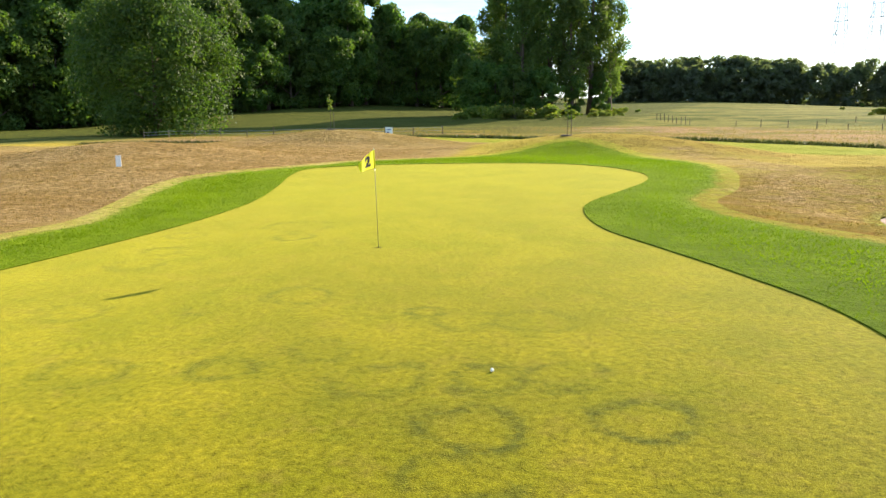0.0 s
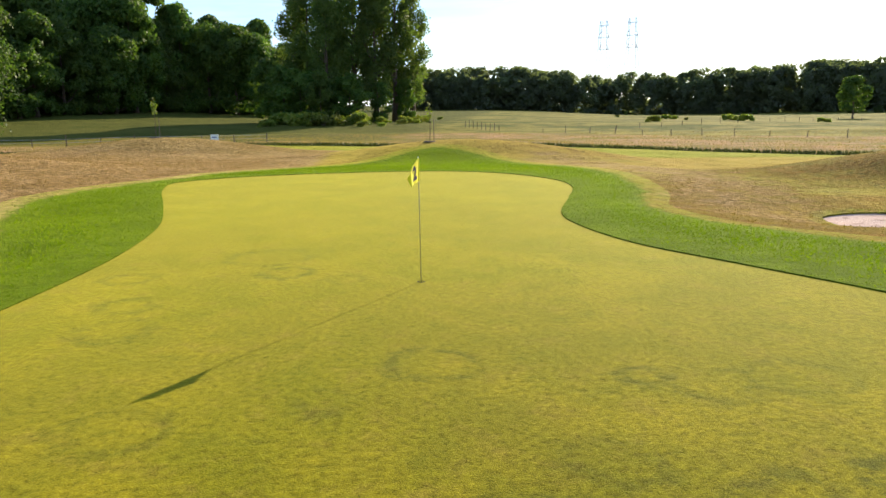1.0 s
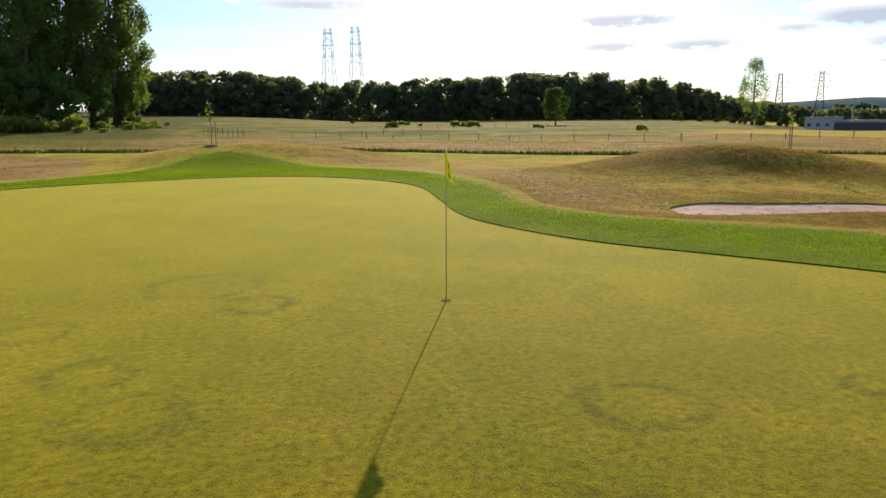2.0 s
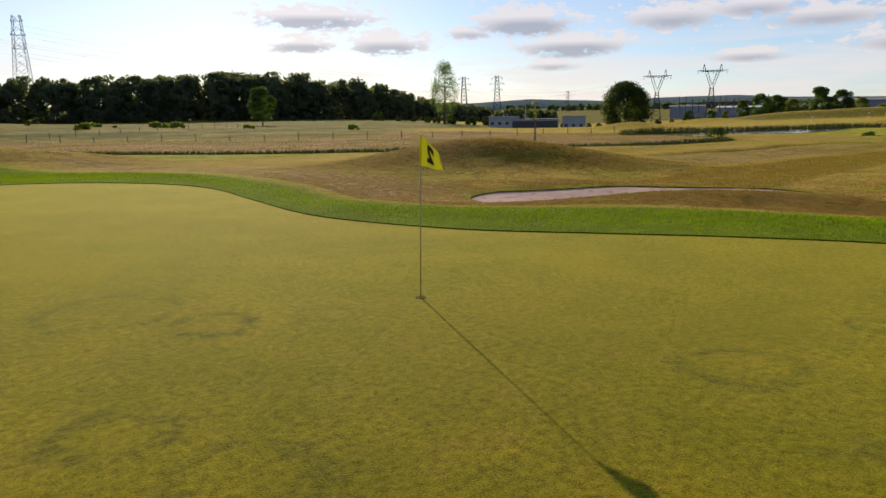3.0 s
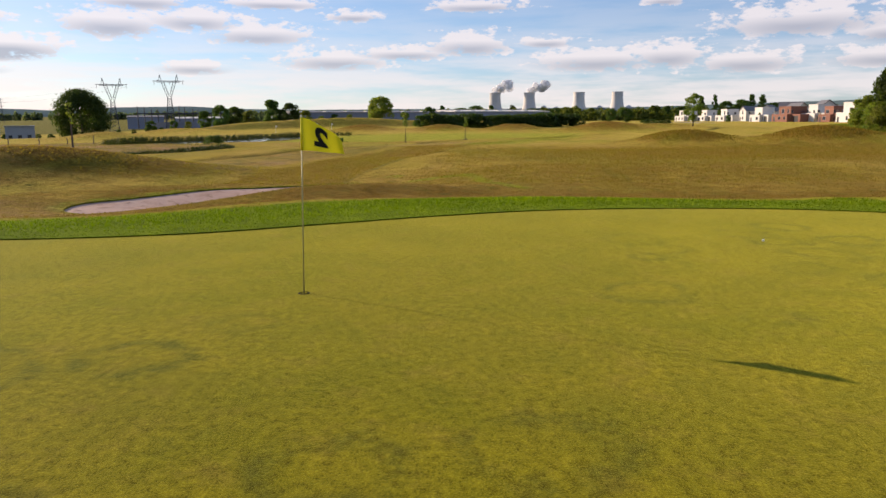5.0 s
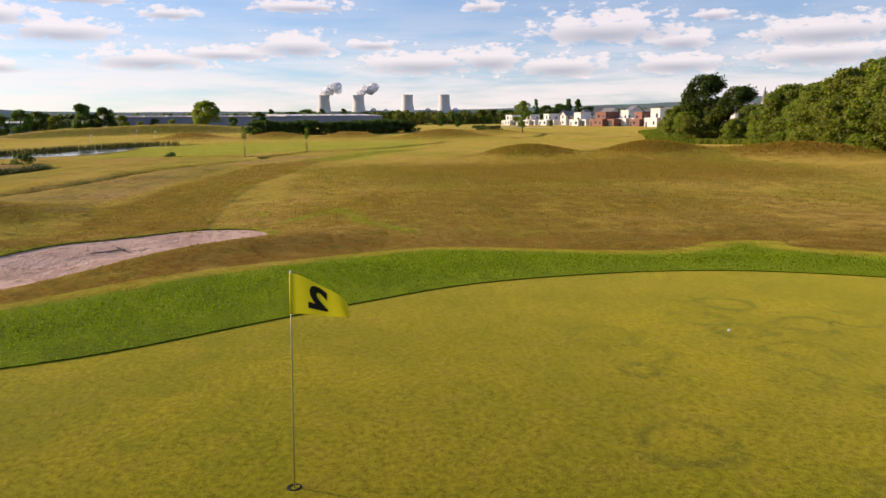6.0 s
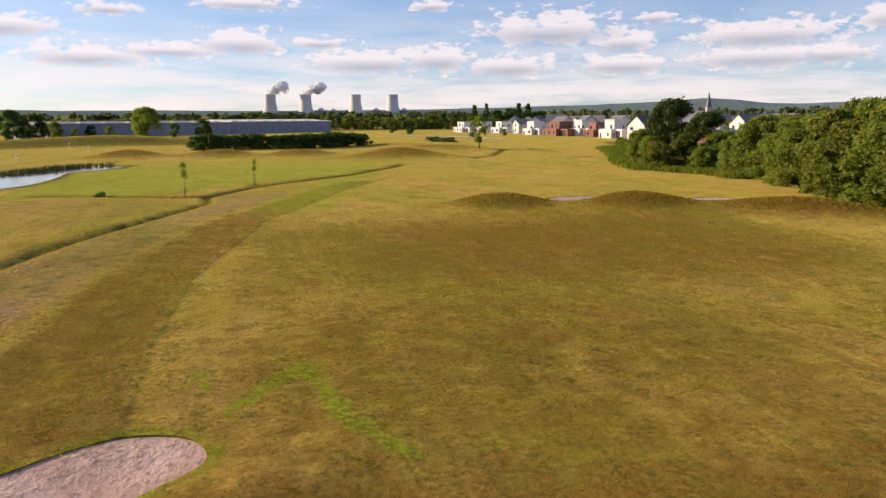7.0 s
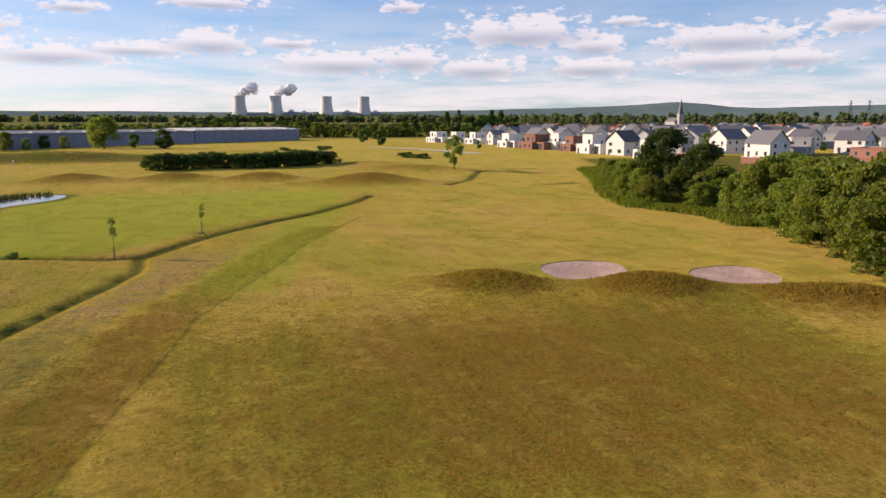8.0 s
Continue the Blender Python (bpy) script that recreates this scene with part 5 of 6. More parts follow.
def marker():
    t = thing("marker_post", at(-19.3, 15.3, 35), "white distance marker post standing in brown rough", "marker")
    part("plate", Geo().box(-.12, -.035, -.1, .12, .035, .50), M_BALL, t, "white painted plate")
    part("cap", Geo().box(-.13, -.045, .50, .13, .045, .53), M_BALL, t)


marker()


def flag_far(x, y):
    t = thing("far_flagstick", at(x, y), "small far flagstick with a white flag", "flagstick", "far flagsticks")
    part("pole", Geo().tube([(0, 0, 0), (0, 0, 2.1)], [.03, .025], 6), M_BALL, t)
    part("flag", Geo().add([(0, 0, 1.7), (.1, -.3, 1.68), (.05, -.5, 1.72), (0, 0, 2.1), (.1, -.3, 2.05), (.05, -.5, 2.0)], [(0, 1, 4, 3), (1, 2, 5, 4)]), M_BALL, t)


for x, y in ((268, 66), (232, 52), (196, 60)):
    flag_far(x, y)


# ---------------------------------------------------------------- fences of the meadow
def fence(posts, tall, label, rails=False):
    t = thing("post_fence", pose(*posts[0], on(*posts[0])), label, "fence", "meadow fences")
    o = t.matrix_world.translation
    r = random.Random(len(posts))
    for x, y in posts:
        h = tall * r.uniform(.75, 1.15)
        z = on(x, y)
        lx, ly = r.uniform(-.08, .08), r.uniform(-.08, .08)
        g = Geo().tube([(x - o.x, y - o.y, z - o.z - .3), (x - o.x + lx * .5, y - o.y + ly * .5, z - o.z + h * .5), (x - o.x + lx, y - o.y + ly, z - o.z + h)], [.075, .07, .06], 6)
        part("post", g, M_POST, t)
    if rails:
        for up in (.45, .85):
            g = Geo()
            for (x0, y0), (x1, y1) in zip(posts[:-1], posts[1:]):
                g.beam((x0 - o.x, y0 - o.y, on(x0, y0) - o.z + up), (x1 - o.x, y1 - o.y, on(x1, y1) - o.z + up), .03)
            part("wire", g, M_METAL, t)


def along(a, b, k):
    return [(a[0] + (b[0] - a[0]) * i / (k - 1), a[1] + (b[1] - a[1]) * i / (k - 1)) for i in range(k)]


fence(along((7, 150), (13, 134), 9), 1.5, "short run of weathered posts before rough pasture")
fence(along((20, 122), (66, 74), 14), 1.1, "row of low weathered posts through straw-coloured meadow")
fence(along((66, 74), (112, 62), 10), 1.1, "low weathered posts in the dry meadow grass")
fence(along((-62, 72), (-20, 76), 12), 1.2, "old fence posts with wire along a green meadow", True)
fence(along((38, 140), (130, 210), 16), 1.2, "far row of fence posts crossing the pasture")


# ---------------------------------------------------------------- pylons, masts and wires
def pylon(x, y, H, turn, kind, base=0.0):
    t = thing("pylon", pose(x, y, on(x, y, base), 0, 0, turn), "tall steel lattice pylon carrying power lines", "pylon", "pylons")
    w0, w1 = H * .095, H * .03
    # thinner members on the tallest, shaped to look faint from the camera
    fine = .6 if H > 70 else 1.7
    waist = H * (.58 if kind == "cat" else .95)
    br = Geo()
    # Paler steel for the tallest: haze and sun glare are put into the colour.
    steel = M_METAL if H > 70 else M_STEEL_DARK
    lv = [0, .16, .30, .42, .52, .60, .68, .76, .84, .92, 1.0]

    def half(s):
        return w0 + (w1 - w0) * s ** .85
    for sx, sy in ((-1, -1), (1, -1), (1, 1), (-1, 1)):
        leg = Geo().tube([(sx * half(a), sy * half(a), a * waist) for a in lv], [H * .004 * fine] * len(lv), 4)
        part("leg", leg, steel, t)
    for a, b in zip(lv[:-1], lv[1:]):
        for (sx, sy), (tx, ty) in zip(((-1, -1), (1, -1), (1, 1), (-1, 1)), ((1, -1), (1, 1), (-1, 1), (-1, -1))):
            br.beam((sx * half(a), sy * half(a), a * waist), (tx * half(b), ty * half(b), b * waist), H * .0035 * fine)
            br.beam((tx * half(a), ty * half(a), a * waist), (sx * half(b), sy * half(b), b * waist), H * .0035 * fine)
    part("bracing", br, steel, t)
    if kind == "cat":
        for s in (-1, 1):
            g = Geo()
            for q in (-1, 1):
                g.beam((s * w1, q * w1, waist), (s * H * .135, q * w1 * .8, H * .88), H * 0.0080)
                g.beam((s * w1 * .2, q * w1, waist + H * .05), (s * H * .085, q * w1 * .8, H * .88), H * 0.0064)
            for i in range(6):
                u = i / 6
                g.beam((s * (w1 + (H * .135 - w1) * u), -w1, waist + (H * .88 - waist) * u), (s * H * .085 * (u + .16), w1, waist + (H * .88 - waist) * min(1, u + .14)), H * 0.0048)
            part("fork_arm", g, M_STEEL_DARK, t)
            g = Geo().beam((s * H * .12, 0, H * .88), (s * H * .15, 0, H), H * 0.0080)
            g.beam((s * H * .17, 0, H * .88), (s * H * .15, 0, H), H * 0.0064)
            part("peak", g, M_STEEL_DARK, t)
        g = Geo()
        for q in (-1, 1):
            g.beam((-H * .27, 0, H * .885), (H * .27, 0, H * .885), H * 0.0096)
            g.beam((-H * .20, q * w1 * .6, H * .865), (H * .20, q * w1 * .6, H * .865), H * 0.0080)
        for i in range(16):
            u = -1 + 2 * i / 15
            g.beam((u * H * .2, -w1 * .6, H * .865), (u * H * .2 + H * .012, w1 * .6, H * .895), H * 0.0048)
        part("crossarm", g, M_STEEL_DARK, t)
        ends = [(-.25, .84), (-.02, .84), (.25, .84)]
    else:
        ends = []
        for zz, ww in ((.66, .05), (.78, .065), (.90, .05)) if H > 70 else ((.66, .11), (.78, .15), (.90, .11)):
            g = Geo()
            for q in (-1, 1):
                g.beam((-H * ww, 0, H * zz), (H * ww, 0, H * zz), H * .005)
                g.beam((q * H * ww, 0, H * zz), (q * w1, 0, H * (zz + .05)), H * .004)
            part("crossarm", g, steel, t)
            ends += [(-ww, zz - .02), (ww, zz - .02)]
    for ex, ez in ends if H < 70 else ():
        part("insulator", Geo().tube([(ex * H, 0, ez * H + H * .03), (ex * H, 0, ez * H - H * .015)], [H * .004, H * .005], 6), M_DARK, t, "dark insulator string")
    return t, ends, H


def wire(a, b, sag, name="power_line"):
    k = 24
    pts = [Vector(a).lerp(Vector(b), i / k) - Vector((0, 0, sag * 4 * (i / k) * (1 - i / k))) for i in range(k + 1)]
    r = .035
    ob = part(name, Geo().tube(pts, [r] * (k + 1), 4), M_RUBBER)
    tagged(ob, "thin dark power line hanging between pylons", "power line", "power lines")


def hang(p, q, sag, take):
    (ta, ea, ha), (tb, eb, hb) = p, q
    for i, j in take:
        a = ta.matrix_world @ Vector((ea[i][0] * ha, 0, ea[i][1] * ha))
        b = tb.matrix_world @ Vector((eb[j][0] * hb, 0, eb[j][1] * hb))
        wire(a, b, sag)


def polar(a, r):
    return r * math.cos(radians(a)), r * math.sin(radians(a))


p1 = pylon(452, 244.5, 35, 118, "cat")
p2 = pylon(484, 221, 37, 114, "cat")
p3 = pylon(*polar(43.2, 640), 40, 130, "tree")
p4 = pylon(*polar(40.6, 670), 43, 130, "tree")
p5 = pylon(*polar(35.2, 1400), 42, 125, "tree")
p6 = pylon(*polar(76.9, 560), 72, 150, "tree")
p7 = pylon(*polar(74.8, 575), 76, 150, "tree")
p8 = pylon(*polar(-44.2, 3300), 62, 20, "tree", 20)
p9 = pylon(*polar(-45.3, 3300), 62, 20, "tree", 20)
hang(p6, p3, 9, [(0, 0), (2, 2), (3, 3), (4, 4)])
hang(p7, p4, 9, [(1, 1), (2, 2), (5, 5)])
hang(p3, p1, 8, [(0, 0), (3, 2)])


def mast(x, y, H):
    t = thing("floodlight_mast", pose(x, y, on(x, y)), "slim mast with a cluster of floodlights", "mast")
    part("pole", Geo().tube([(0, 0, 0), (0, 0, H)], [.28, .16], 8), M_METAL, t)
    for i in range(4):
        part("floodlight", Geo().box(-1.1 + i * .6, -.2, H - 1.6, -.6 + i * .6, .2, H - .9), M_METAL, t)


mast(*polar(38.3, 420), 16.5)


def substation():
    x, y = polar(22.6, 560)
    t = thing("substation_gantry", pose(x, y, on(x, y), 0, 0, 100), "dark steel gantries of an electrical substation", "substation")
    for row in range(2):
        for i in range(9):
            u = -38 + i * 9.5
            part("gantry_post", Geo().tube([(u, row * 16, 0), (u, row * 16, 11 + (i % 3) * 2.2)], [.45, .3], 6), M_STEEL_DARK, t)
        part("gantry_beam", Geo().beam((-38, row * 16, 10.4), (38, row * 16, 10.4), .7), M_STEEL_DARK, t)
    part("control_cabin", Geo().box(-30, 20, 0, 26, 27, 4.2), M_CLAD, t)


substation()


# ---------------------------------------------------------------- power station on the skyline
def cooling_tower(x, y, H, label):
    R = H * .405
    t = thing("cooling_tower", pose(x, y, 46), label, "cooling tower", "cooling towers")
    prof = []
    for i in range(25):
        u = i / 24
        prof.append((R * (.70 + .30 * (1 - u / .78) ** 2 * (1 if u < .78 else .55)), H * (.06 + .94 * u)))
    inner = [(r - R * .03, z) for r, z in reversed(prof)]
    part("shell", Geo().lathe(prof + inner, 48), M_CONCRETE, t, "", True)
    for i in range(24):
        a = 2 * math.pi * i / 24
        for foot in (a, a + .26):
            part("leg", Geo().beam((R * 1.02 * math.cos(foot), R * 1.02 * math.sin(foot), -6), (R * math.cos(a + .13), R * math.sin(a + .13), H * .065), 1.6), M_CONCRETE, t)
    part("rim", Geo().lathe([(prof[-1][0] * 1.02, H * .985), (prof[-1][0] * 1.02, H * 1.003), (prof[-1][0] * .95, H * 1.003)], 48), M_CONCRETE, t)


TOWERS = [(4600, 0), (4600, -212), (4600, -517), (4600, -751)]
for i, (x, y) in enumerate(TOWERS):
    cooling_tower(x, y, 119, "pale concrete cooling tower giving off steam" if i < 2 else "pale concrete cooling tower standing idle")


def plume(x, y, seed):
    """Drifting steam: a rising chain of soft billows."""
    rng = np.random.default_rng(seed)
    bm = bmesh.new()
    for i in range(16):
        u = (i / 15) ** .9
        r = 13 + 15 * u * rng.uniform(.5, 1.25)
        c = (rng.normal(0, 8), -u * 95 + 6 + rng.normal(0, 6 + 14 * u), 162 + 52 * u ** .8 + rng.normal(0, 3 + 9 * u))
        got = bmesh.ops.create_icosphere(bm, subdivisions=2, radius=r, matrix=Matrix.Translation(c))
        for q in got["verts"]:
            q.co = Vector(c) + (q.co - Vector(c)) * rng.uniform(.78, 1.2)
    for f in bm.faces:
        f.smooth = True
    me = bpy.data.meshes.new("steam_plume")
    bm.to_mesh(me)
    bm.free()
    me.materials.append(M_STEAM)
    ob = new("steam_plume", me)
    ob.matrix_world = pose(x, y, 0)
    tagged(ob, "white steam drifting from a cooling tower's mouth", "steam", "", "stuff")


plume(4600, 0, 1)
plume(4600, -212, 2)


def reactor_hall(x, y, w, h, dome):
    t = thing("reactor_building", pose(x, y, 46), "distant grey power station building", "industrial building", "power station buildings")
    part("hall", Geo().box(-20, -w / 2, -10, 20, w / 2, h), M_CLAD, t)
    if dome:
        part("dome", Geo().lathe([(dome, 0), (dome, h * 1.05), (dome * .8, h * 1.4), (dome * .4, h * 1.6), (0, h * 1.66)], 24), M_CONCRETE, t, "", True)


for y, w, h, d in ((-300, 80, 24, 19), (-375, 60, 20, 18), (-450, 40, 14, 0), (-640, 60, 22, 19), (-700, 40, 18, 0), (-815, 50, 22, 18), (-880, 70, 14, 0), (-120, 160, 16, 0)):
    reactor_hall(4560, y, w, h, d)


# ---------------------------------------------------------------- hills all round the horizon
def hills(name, r, prof, mat, label, wob):
    azs = np.arange(-180, 180.1, .5)
    hz = np.interp(azs, [p[0] for p in prof], [p[1] for p in prof])
    rng = np.random.default_rng(3)
    hz = hz + np.convolve(rng.normal(0, wob, len(azs)), np.ones(5) / 5, "same")
    v, f = [], []
    for a, h in zip(np.radians(azs), hz):
        for rr, z in ((r - 420, -40), (r - 300, h * .35), (r - 160, h * .75), (r - 60, h * .96), (r, h), (r + 60, h * .9)):
            v.append((rr * math.cos(a), rr * math.sin(a), z))
    k = 6
    for i in range(len(azs) - 1):
        for j in range(k - 1):
            f.append((i * k + j, (i + 1) * k + j, (i + 1) * k + j + 1, i * k + j + 1))
    tagged(part(name, Geo().add(v, f), mat, None, "", True), label, "hills", "", "structure")


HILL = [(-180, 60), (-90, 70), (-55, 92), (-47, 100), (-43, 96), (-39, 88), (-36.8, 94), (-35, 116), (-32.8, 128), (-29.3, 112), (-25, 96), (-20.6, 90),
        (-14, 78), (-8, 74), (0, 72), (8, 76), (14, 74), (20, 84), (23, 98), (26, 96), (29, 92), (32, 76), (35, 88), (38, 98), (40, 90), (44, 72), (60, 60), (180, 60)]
hills("far_hills", 4830, HILL, M_HILLFAR, "wooded hills along the horizon, tinted blue-green for haze", 2.0)

# ---------------------------------------------------------------- warehouse, school, houses
def window(parent, x, y, z, w, h, axis, out):
    """A window on a wall: frame and recessed-looking dark pane. axis: the wall's normal, 'x' or 'y'; out: +1 or -1."""
    def bx(a, b, c, d, t0, t1):
        lo, hi = sorted((out * t0, out * t1))
        return Geo().box(x + a, y + lo, z + c, x + b, y + hi, z + d) if axis == "y" else Geo().box(x + lo, y + a, z + c, x + hi, y + b, z + d)
    fr = part("window", bx(-w / 2 - .08, w / 2 + .08, -.08, h + .08, -.05, .03), M_GREYWALL, parent)
    part("pane", bx(-w / 2, w / 2, 0, h, .03, .045), M_GLASS, fr)


def house(x, y, w, d, h, kind, wall, roof, turn, label, group, extra=0.0):
    t = thing("house", pose(x, y, on(x, y), 0, 0, turn), label, "house", group)
    step_x = w / 2
    if kind == "flat" and h > 4.5:
        step_x = w * (.16 if int(x) % 2 else .26)
        low = h * .52
        part("wall", Geo().box(-w / 2, -d / 2, -1.0, w / 2, d / 2, low), wall, t)
        part("upper_storey", Geo().box(-w / 2, -d / 2, low + .003, step_x, d * .32, h), wall, t)
        part("terrace_floor", Geo().box(step_x + .01, -d / 2 + .2, low + .003, w / 2 - .2, d / 2 - .2, low + .08), M_GREYWALL, t)
        g = Geo()
        for k in range(7):
            u = step_x + .3 + (w / 2 - step_x - .5) * k / 6
            g.box(u - .03, d / 2 - .12, low + .003, u + .03, d / 2 - .06, low + .95)
        g.box(step_x + .2, d / 2 - .14, low + .95, w / 2 - .1, d / 2 - .04, low + 1.02)
        part("terrace_rail", g, M_STEEL_DARK, t)
        # Thin dark panel on the wall; the recess's shade is in its colour alone.
        part("loggia_opening", Geo().box(step_x - .004, -d * .3, low + .15, step_x + .02, d * .2, h - .5), M_DARK, t)
    else:
        part("wall", Geo().box(-w / 2, -d / 2, -1.0, w / 2, d / 2, h), wall, t)
    if kind == "flat":
        g = Geo()
        back, front = -d / 2, d * .32 if h > 4.5 else d / 2
        for a in ((-w / 2 - .1, back - .1, step_x + .1, back + .25), (-w / 2 - .1, front - .25, step_x + .1, front + .1),
                  (-w / 2 - .1, back + .25, -w / 2 + .25, front - .25), (step_x - .25, back + .25, step_x + .1, front - .25)):
            g.box(a[0], a[1], h + .002, a[2], a[3], h + .42)
        part("parapet", g, wall, t)
        part("flat_roof", Geo().box(-w / 2 + .25, back + .25, h + .004, step_x - .25, front - .25, h + .12), roof, t)
        part("annex", Geo().box(-w / 2 - w * .55, -d / 2 + .4, -1.0, -w / 2 - .003, d * .28, h * .52), wall, t)
        part("garage_door", Geo().box(-w / 2 - w * .42, d * .28, -.1, -w / 2 - w * .12, d * .28 + .04, h * .40), M_DARK, t)
    else:
        rise = .36 * min(w, d) + extra
        o = .45
        if kind == "gable_x":     # ridge along x, gables on the x ends
            part("gable", Geo().add([(-w / 2, -d / 2, h), (-w / 2, d / 2, h), (-w / 2, 0, h + rise), (w / 2, -d / 2, h), (w / 2, d / 2, h), (w / 2, 0, h + rise)],
                                    [(0, 2, 1), (3, 4, 5), (0, 3, 5, 2), (1, 2, 5, 4)]), wall, t)
            k = rise / (d / 2)
            for s in (-1, 1):
                part("roof", Geo().add([(-w / 2 - o, s * (d / 2 + o), h - k * o + .08), (w / 2 + o, s * (d / 2 + o), h - k * o + .08), (w / 2 + o, 0, h + rise + .08), (-w / 2 - o, 0, h + rise + .08),
                                        (-w / 2 - o, s * (d / 2 + o), h - k * o + .30), (w / 2 + o, s * (d / 2 + o), h - k * o + .30), (w / 2 + o, 0, h + rise + .30), (-w / 2 - o, 0, h + rise + .30)],
                                       [(0, 1, 2, 3), (4, 5, 6, 7), (0, 1, 5, 4), (1, 2, 6, 5), (2, 3, 7, 6), (3, 0, 4, 7)]), roof, t)
        else:
            part("gable", Geo().add([(-w / 2, -d / 2, h), (w / 2, -d / 2, h), (0, -d / 2, h + rise), (-w / 2, d / 2, h), (w / 2, d / 2, h), (0, d / 2, h + rise)],
                                    [(0, 1, 2), (3, 5, 4), (0, 2, 5, 3), (1, 4, 5, 2)]), wall, t)
            k = rise / (w / 2)
            for s in (-1, 1):
                part("roof", Geo().add([(s * (w / 2 + o), -d / 2 - o, h - k * o + .08), (s * (w / 2 + o), d / 2 + o, h - k * o + .08), (0, d / 2 + o, h + rise + .08), (0, -d / 2 - o, h + rise + .08),
                                        (s * (w / 2 + o), -d / 2 - o, h - k * o + .30), (s * (w / 2 + o), d / 2 + o, h - k * o + .30), (0, d / 2 + o, h + rise + .30), (0, -d / 2 - o, h + rise + .30)],
                                       [(0, 1, 2, 3), (4, 5, 6, 7), (0, 1, 5, 4), (1, 2, 6, 5), (2, 3, 7, 6), (3, 0, 4, 7)]), roof, t)
    r = random.Random(int(x * 7 + y))
    n = max(1, int(w / 3.6))
    for floor in range(2 if h > 4.5 else 1):
        for i in range(n):
            u = -w / 2 + (i + .5) * w / n
            if r.random() < .85 and not (kind == "flat" and floor and u > step_x - 1.0):
                ww = r.choice((.9, 1.2, 1.8))
                window(t, u, d * .32 if kind == "flat" and floor else d / 2, .9 + 2.8 * floor, ww, r.choice((1.2, 1.3, 1.9)) if floor else 1.4, "y", 1)
        m = max(1, int(d / 4))
        for i in range(m):
            if r.random() < .7:
                window(t, -w / 2, -d / 2 + (i + .5) * d / m, 1.0 + 2.8 * floor, r.choice((.8, 1.1)), 1.25, "x", -1)
    part("door", Geo().box(w * .28, d / 2, 0, w * .28 + 1.0, d / 2 + .05, 2.1), M_DARK, t)
    return t


FRONT, BACK = "new houses beside the course", "houses of the estate"
WCUBE = "new white rendered flat-roofed house"
house(460, -121, 11, 9, 6.2, "flat", M_WHITE, M_GREYWALL, 15, WCUBE + " at the row's end", FRONT)
house(446, -130, 8, 8, 6.2, "flat", M_WHITE, M_GREYWALL, 15, WCUBE, FRONT)
house(421, -134, 9, 9, 6.4, "flat", M_WHITE, M_GREYWALL, 15, WCUBE + " with low annex", FRONT)
house(405, -141, 6, 8, 5.6, "gable_y", M_WHITE, M_ROOF, 15, "narrow white house with grey pitched roof", FRONT)
house(366, -134, 8, 8, 6.6, "flat", M_WHITE, M_GREYWALL, 15, WCUBE + " with terrace", FRONT)
house(340, -137, 11, 10, 6.4, "flat", M_BRICK, M_GREYWALL, 15, "unfinished flat-roofed house of bare red brick", FRONT)
house(331, -145, 9, 8, 7.2, "flat", M_WHITE, M_GREYWALL, 15, WCUBE + " joined to a brick shell", FRONT)
house(312, -144, 7, 8, 6.2, "flat", M_BRICK, M_GREYWALL, 15, "bare brick shell of a small house", FRONT)
house(292, -143, 8, 9, 7.4, "flat", M_WHITE, M_GREYWALL, 15, "tall white rendered cube house", FRONT)
house(276, -149, 10, 9, 5.6, "gable_y", M_WHITE, M_DARK, 15, "white house with black pitched roof and dark facade", FRONT, .6)
house(252, -146, 8, 8, 6.4, "flat", M_WHITE, M_GREYWALL, 15, WCUBE + " behind the hedge tree", FRONT)
G = "white rendered house with grey slate pitched roof"
house(399, -266, 15, 9, 6.0, "gable_x", M_WHITE, M_ROOF, 8, G, BACK)
house(277, -198, 9, 12, 6.0, "gable_y", M_WHITE, M_ROOF, 12, G + ", three storeys tall", BACK, .4)
house(246, -192, 12, 10, 5.4, "gable_x", M_WHITE, M_ROOF, 8, G + " and steep gable", BACK, .8)
house(258, -204, 8, 9, 5.4, "gable_y", M_WHITE, M_ROOF, 8, G, BACK)
house(378, -332, 13, 10, 6.0, "gable_x", M_WHITE, M_ROOF, 10, G, BACK)
house(327, -305, 14, 10, 6.0, "gable_x", M_WHITE, M_ROOF, 10, G, BACK)
house(287, -285, 12, 10, 5.6, "gable_x", M_WHITE, M_ROOF, 12, G, BACK)
house(352, -300, 12, 10, 5.8, "gable_y", M_WHITE, M_ROOF, 10, G, BACK)
house(306, -262, 11, 9, 5.6, "gable_x", M_WHITE, M_ROOF, 10, G, BACK)
house(192, -184, 15, 10, 5.6, "flat", M_BRICK, M_GREYWALL, 10, "unfinished red brick building without plaster", FRONT)
for x, y, w, d, h, label in ((193, -159, 17, 2, 2.4, "long low wall of bare red brick"), (234, -151, 8, 5, 2.7, "low shell of bare red brick walls"), (214, -163, 9, 6, 2.2, "low unfinished brick walls")):
    t = thing("brick_wall", pose(x, y, on(x, y), 0, 0, 12), label, "wall", "unfinished brick walls")
    g = Geo()
    g.box(-w / 2, -d / 2, -.5, w / 2, -d / 2 + .25, h)
    g.box(-w / 2, d / 2 - .25, -.5, w / 2, d / 2, h)
    g.box(-w / 2, -d / 2 + .25, -.5, -w / 2 + .25, d / 2 - .25, h)
    part("masonry", g, M_BRICK, t)
    part("coping", Geo().box(-w / 2 - .03, d / 2 - .28, h + .002, w / 2 + .03, d / 2 + .03, h + .12), M_CONCRETE, t)
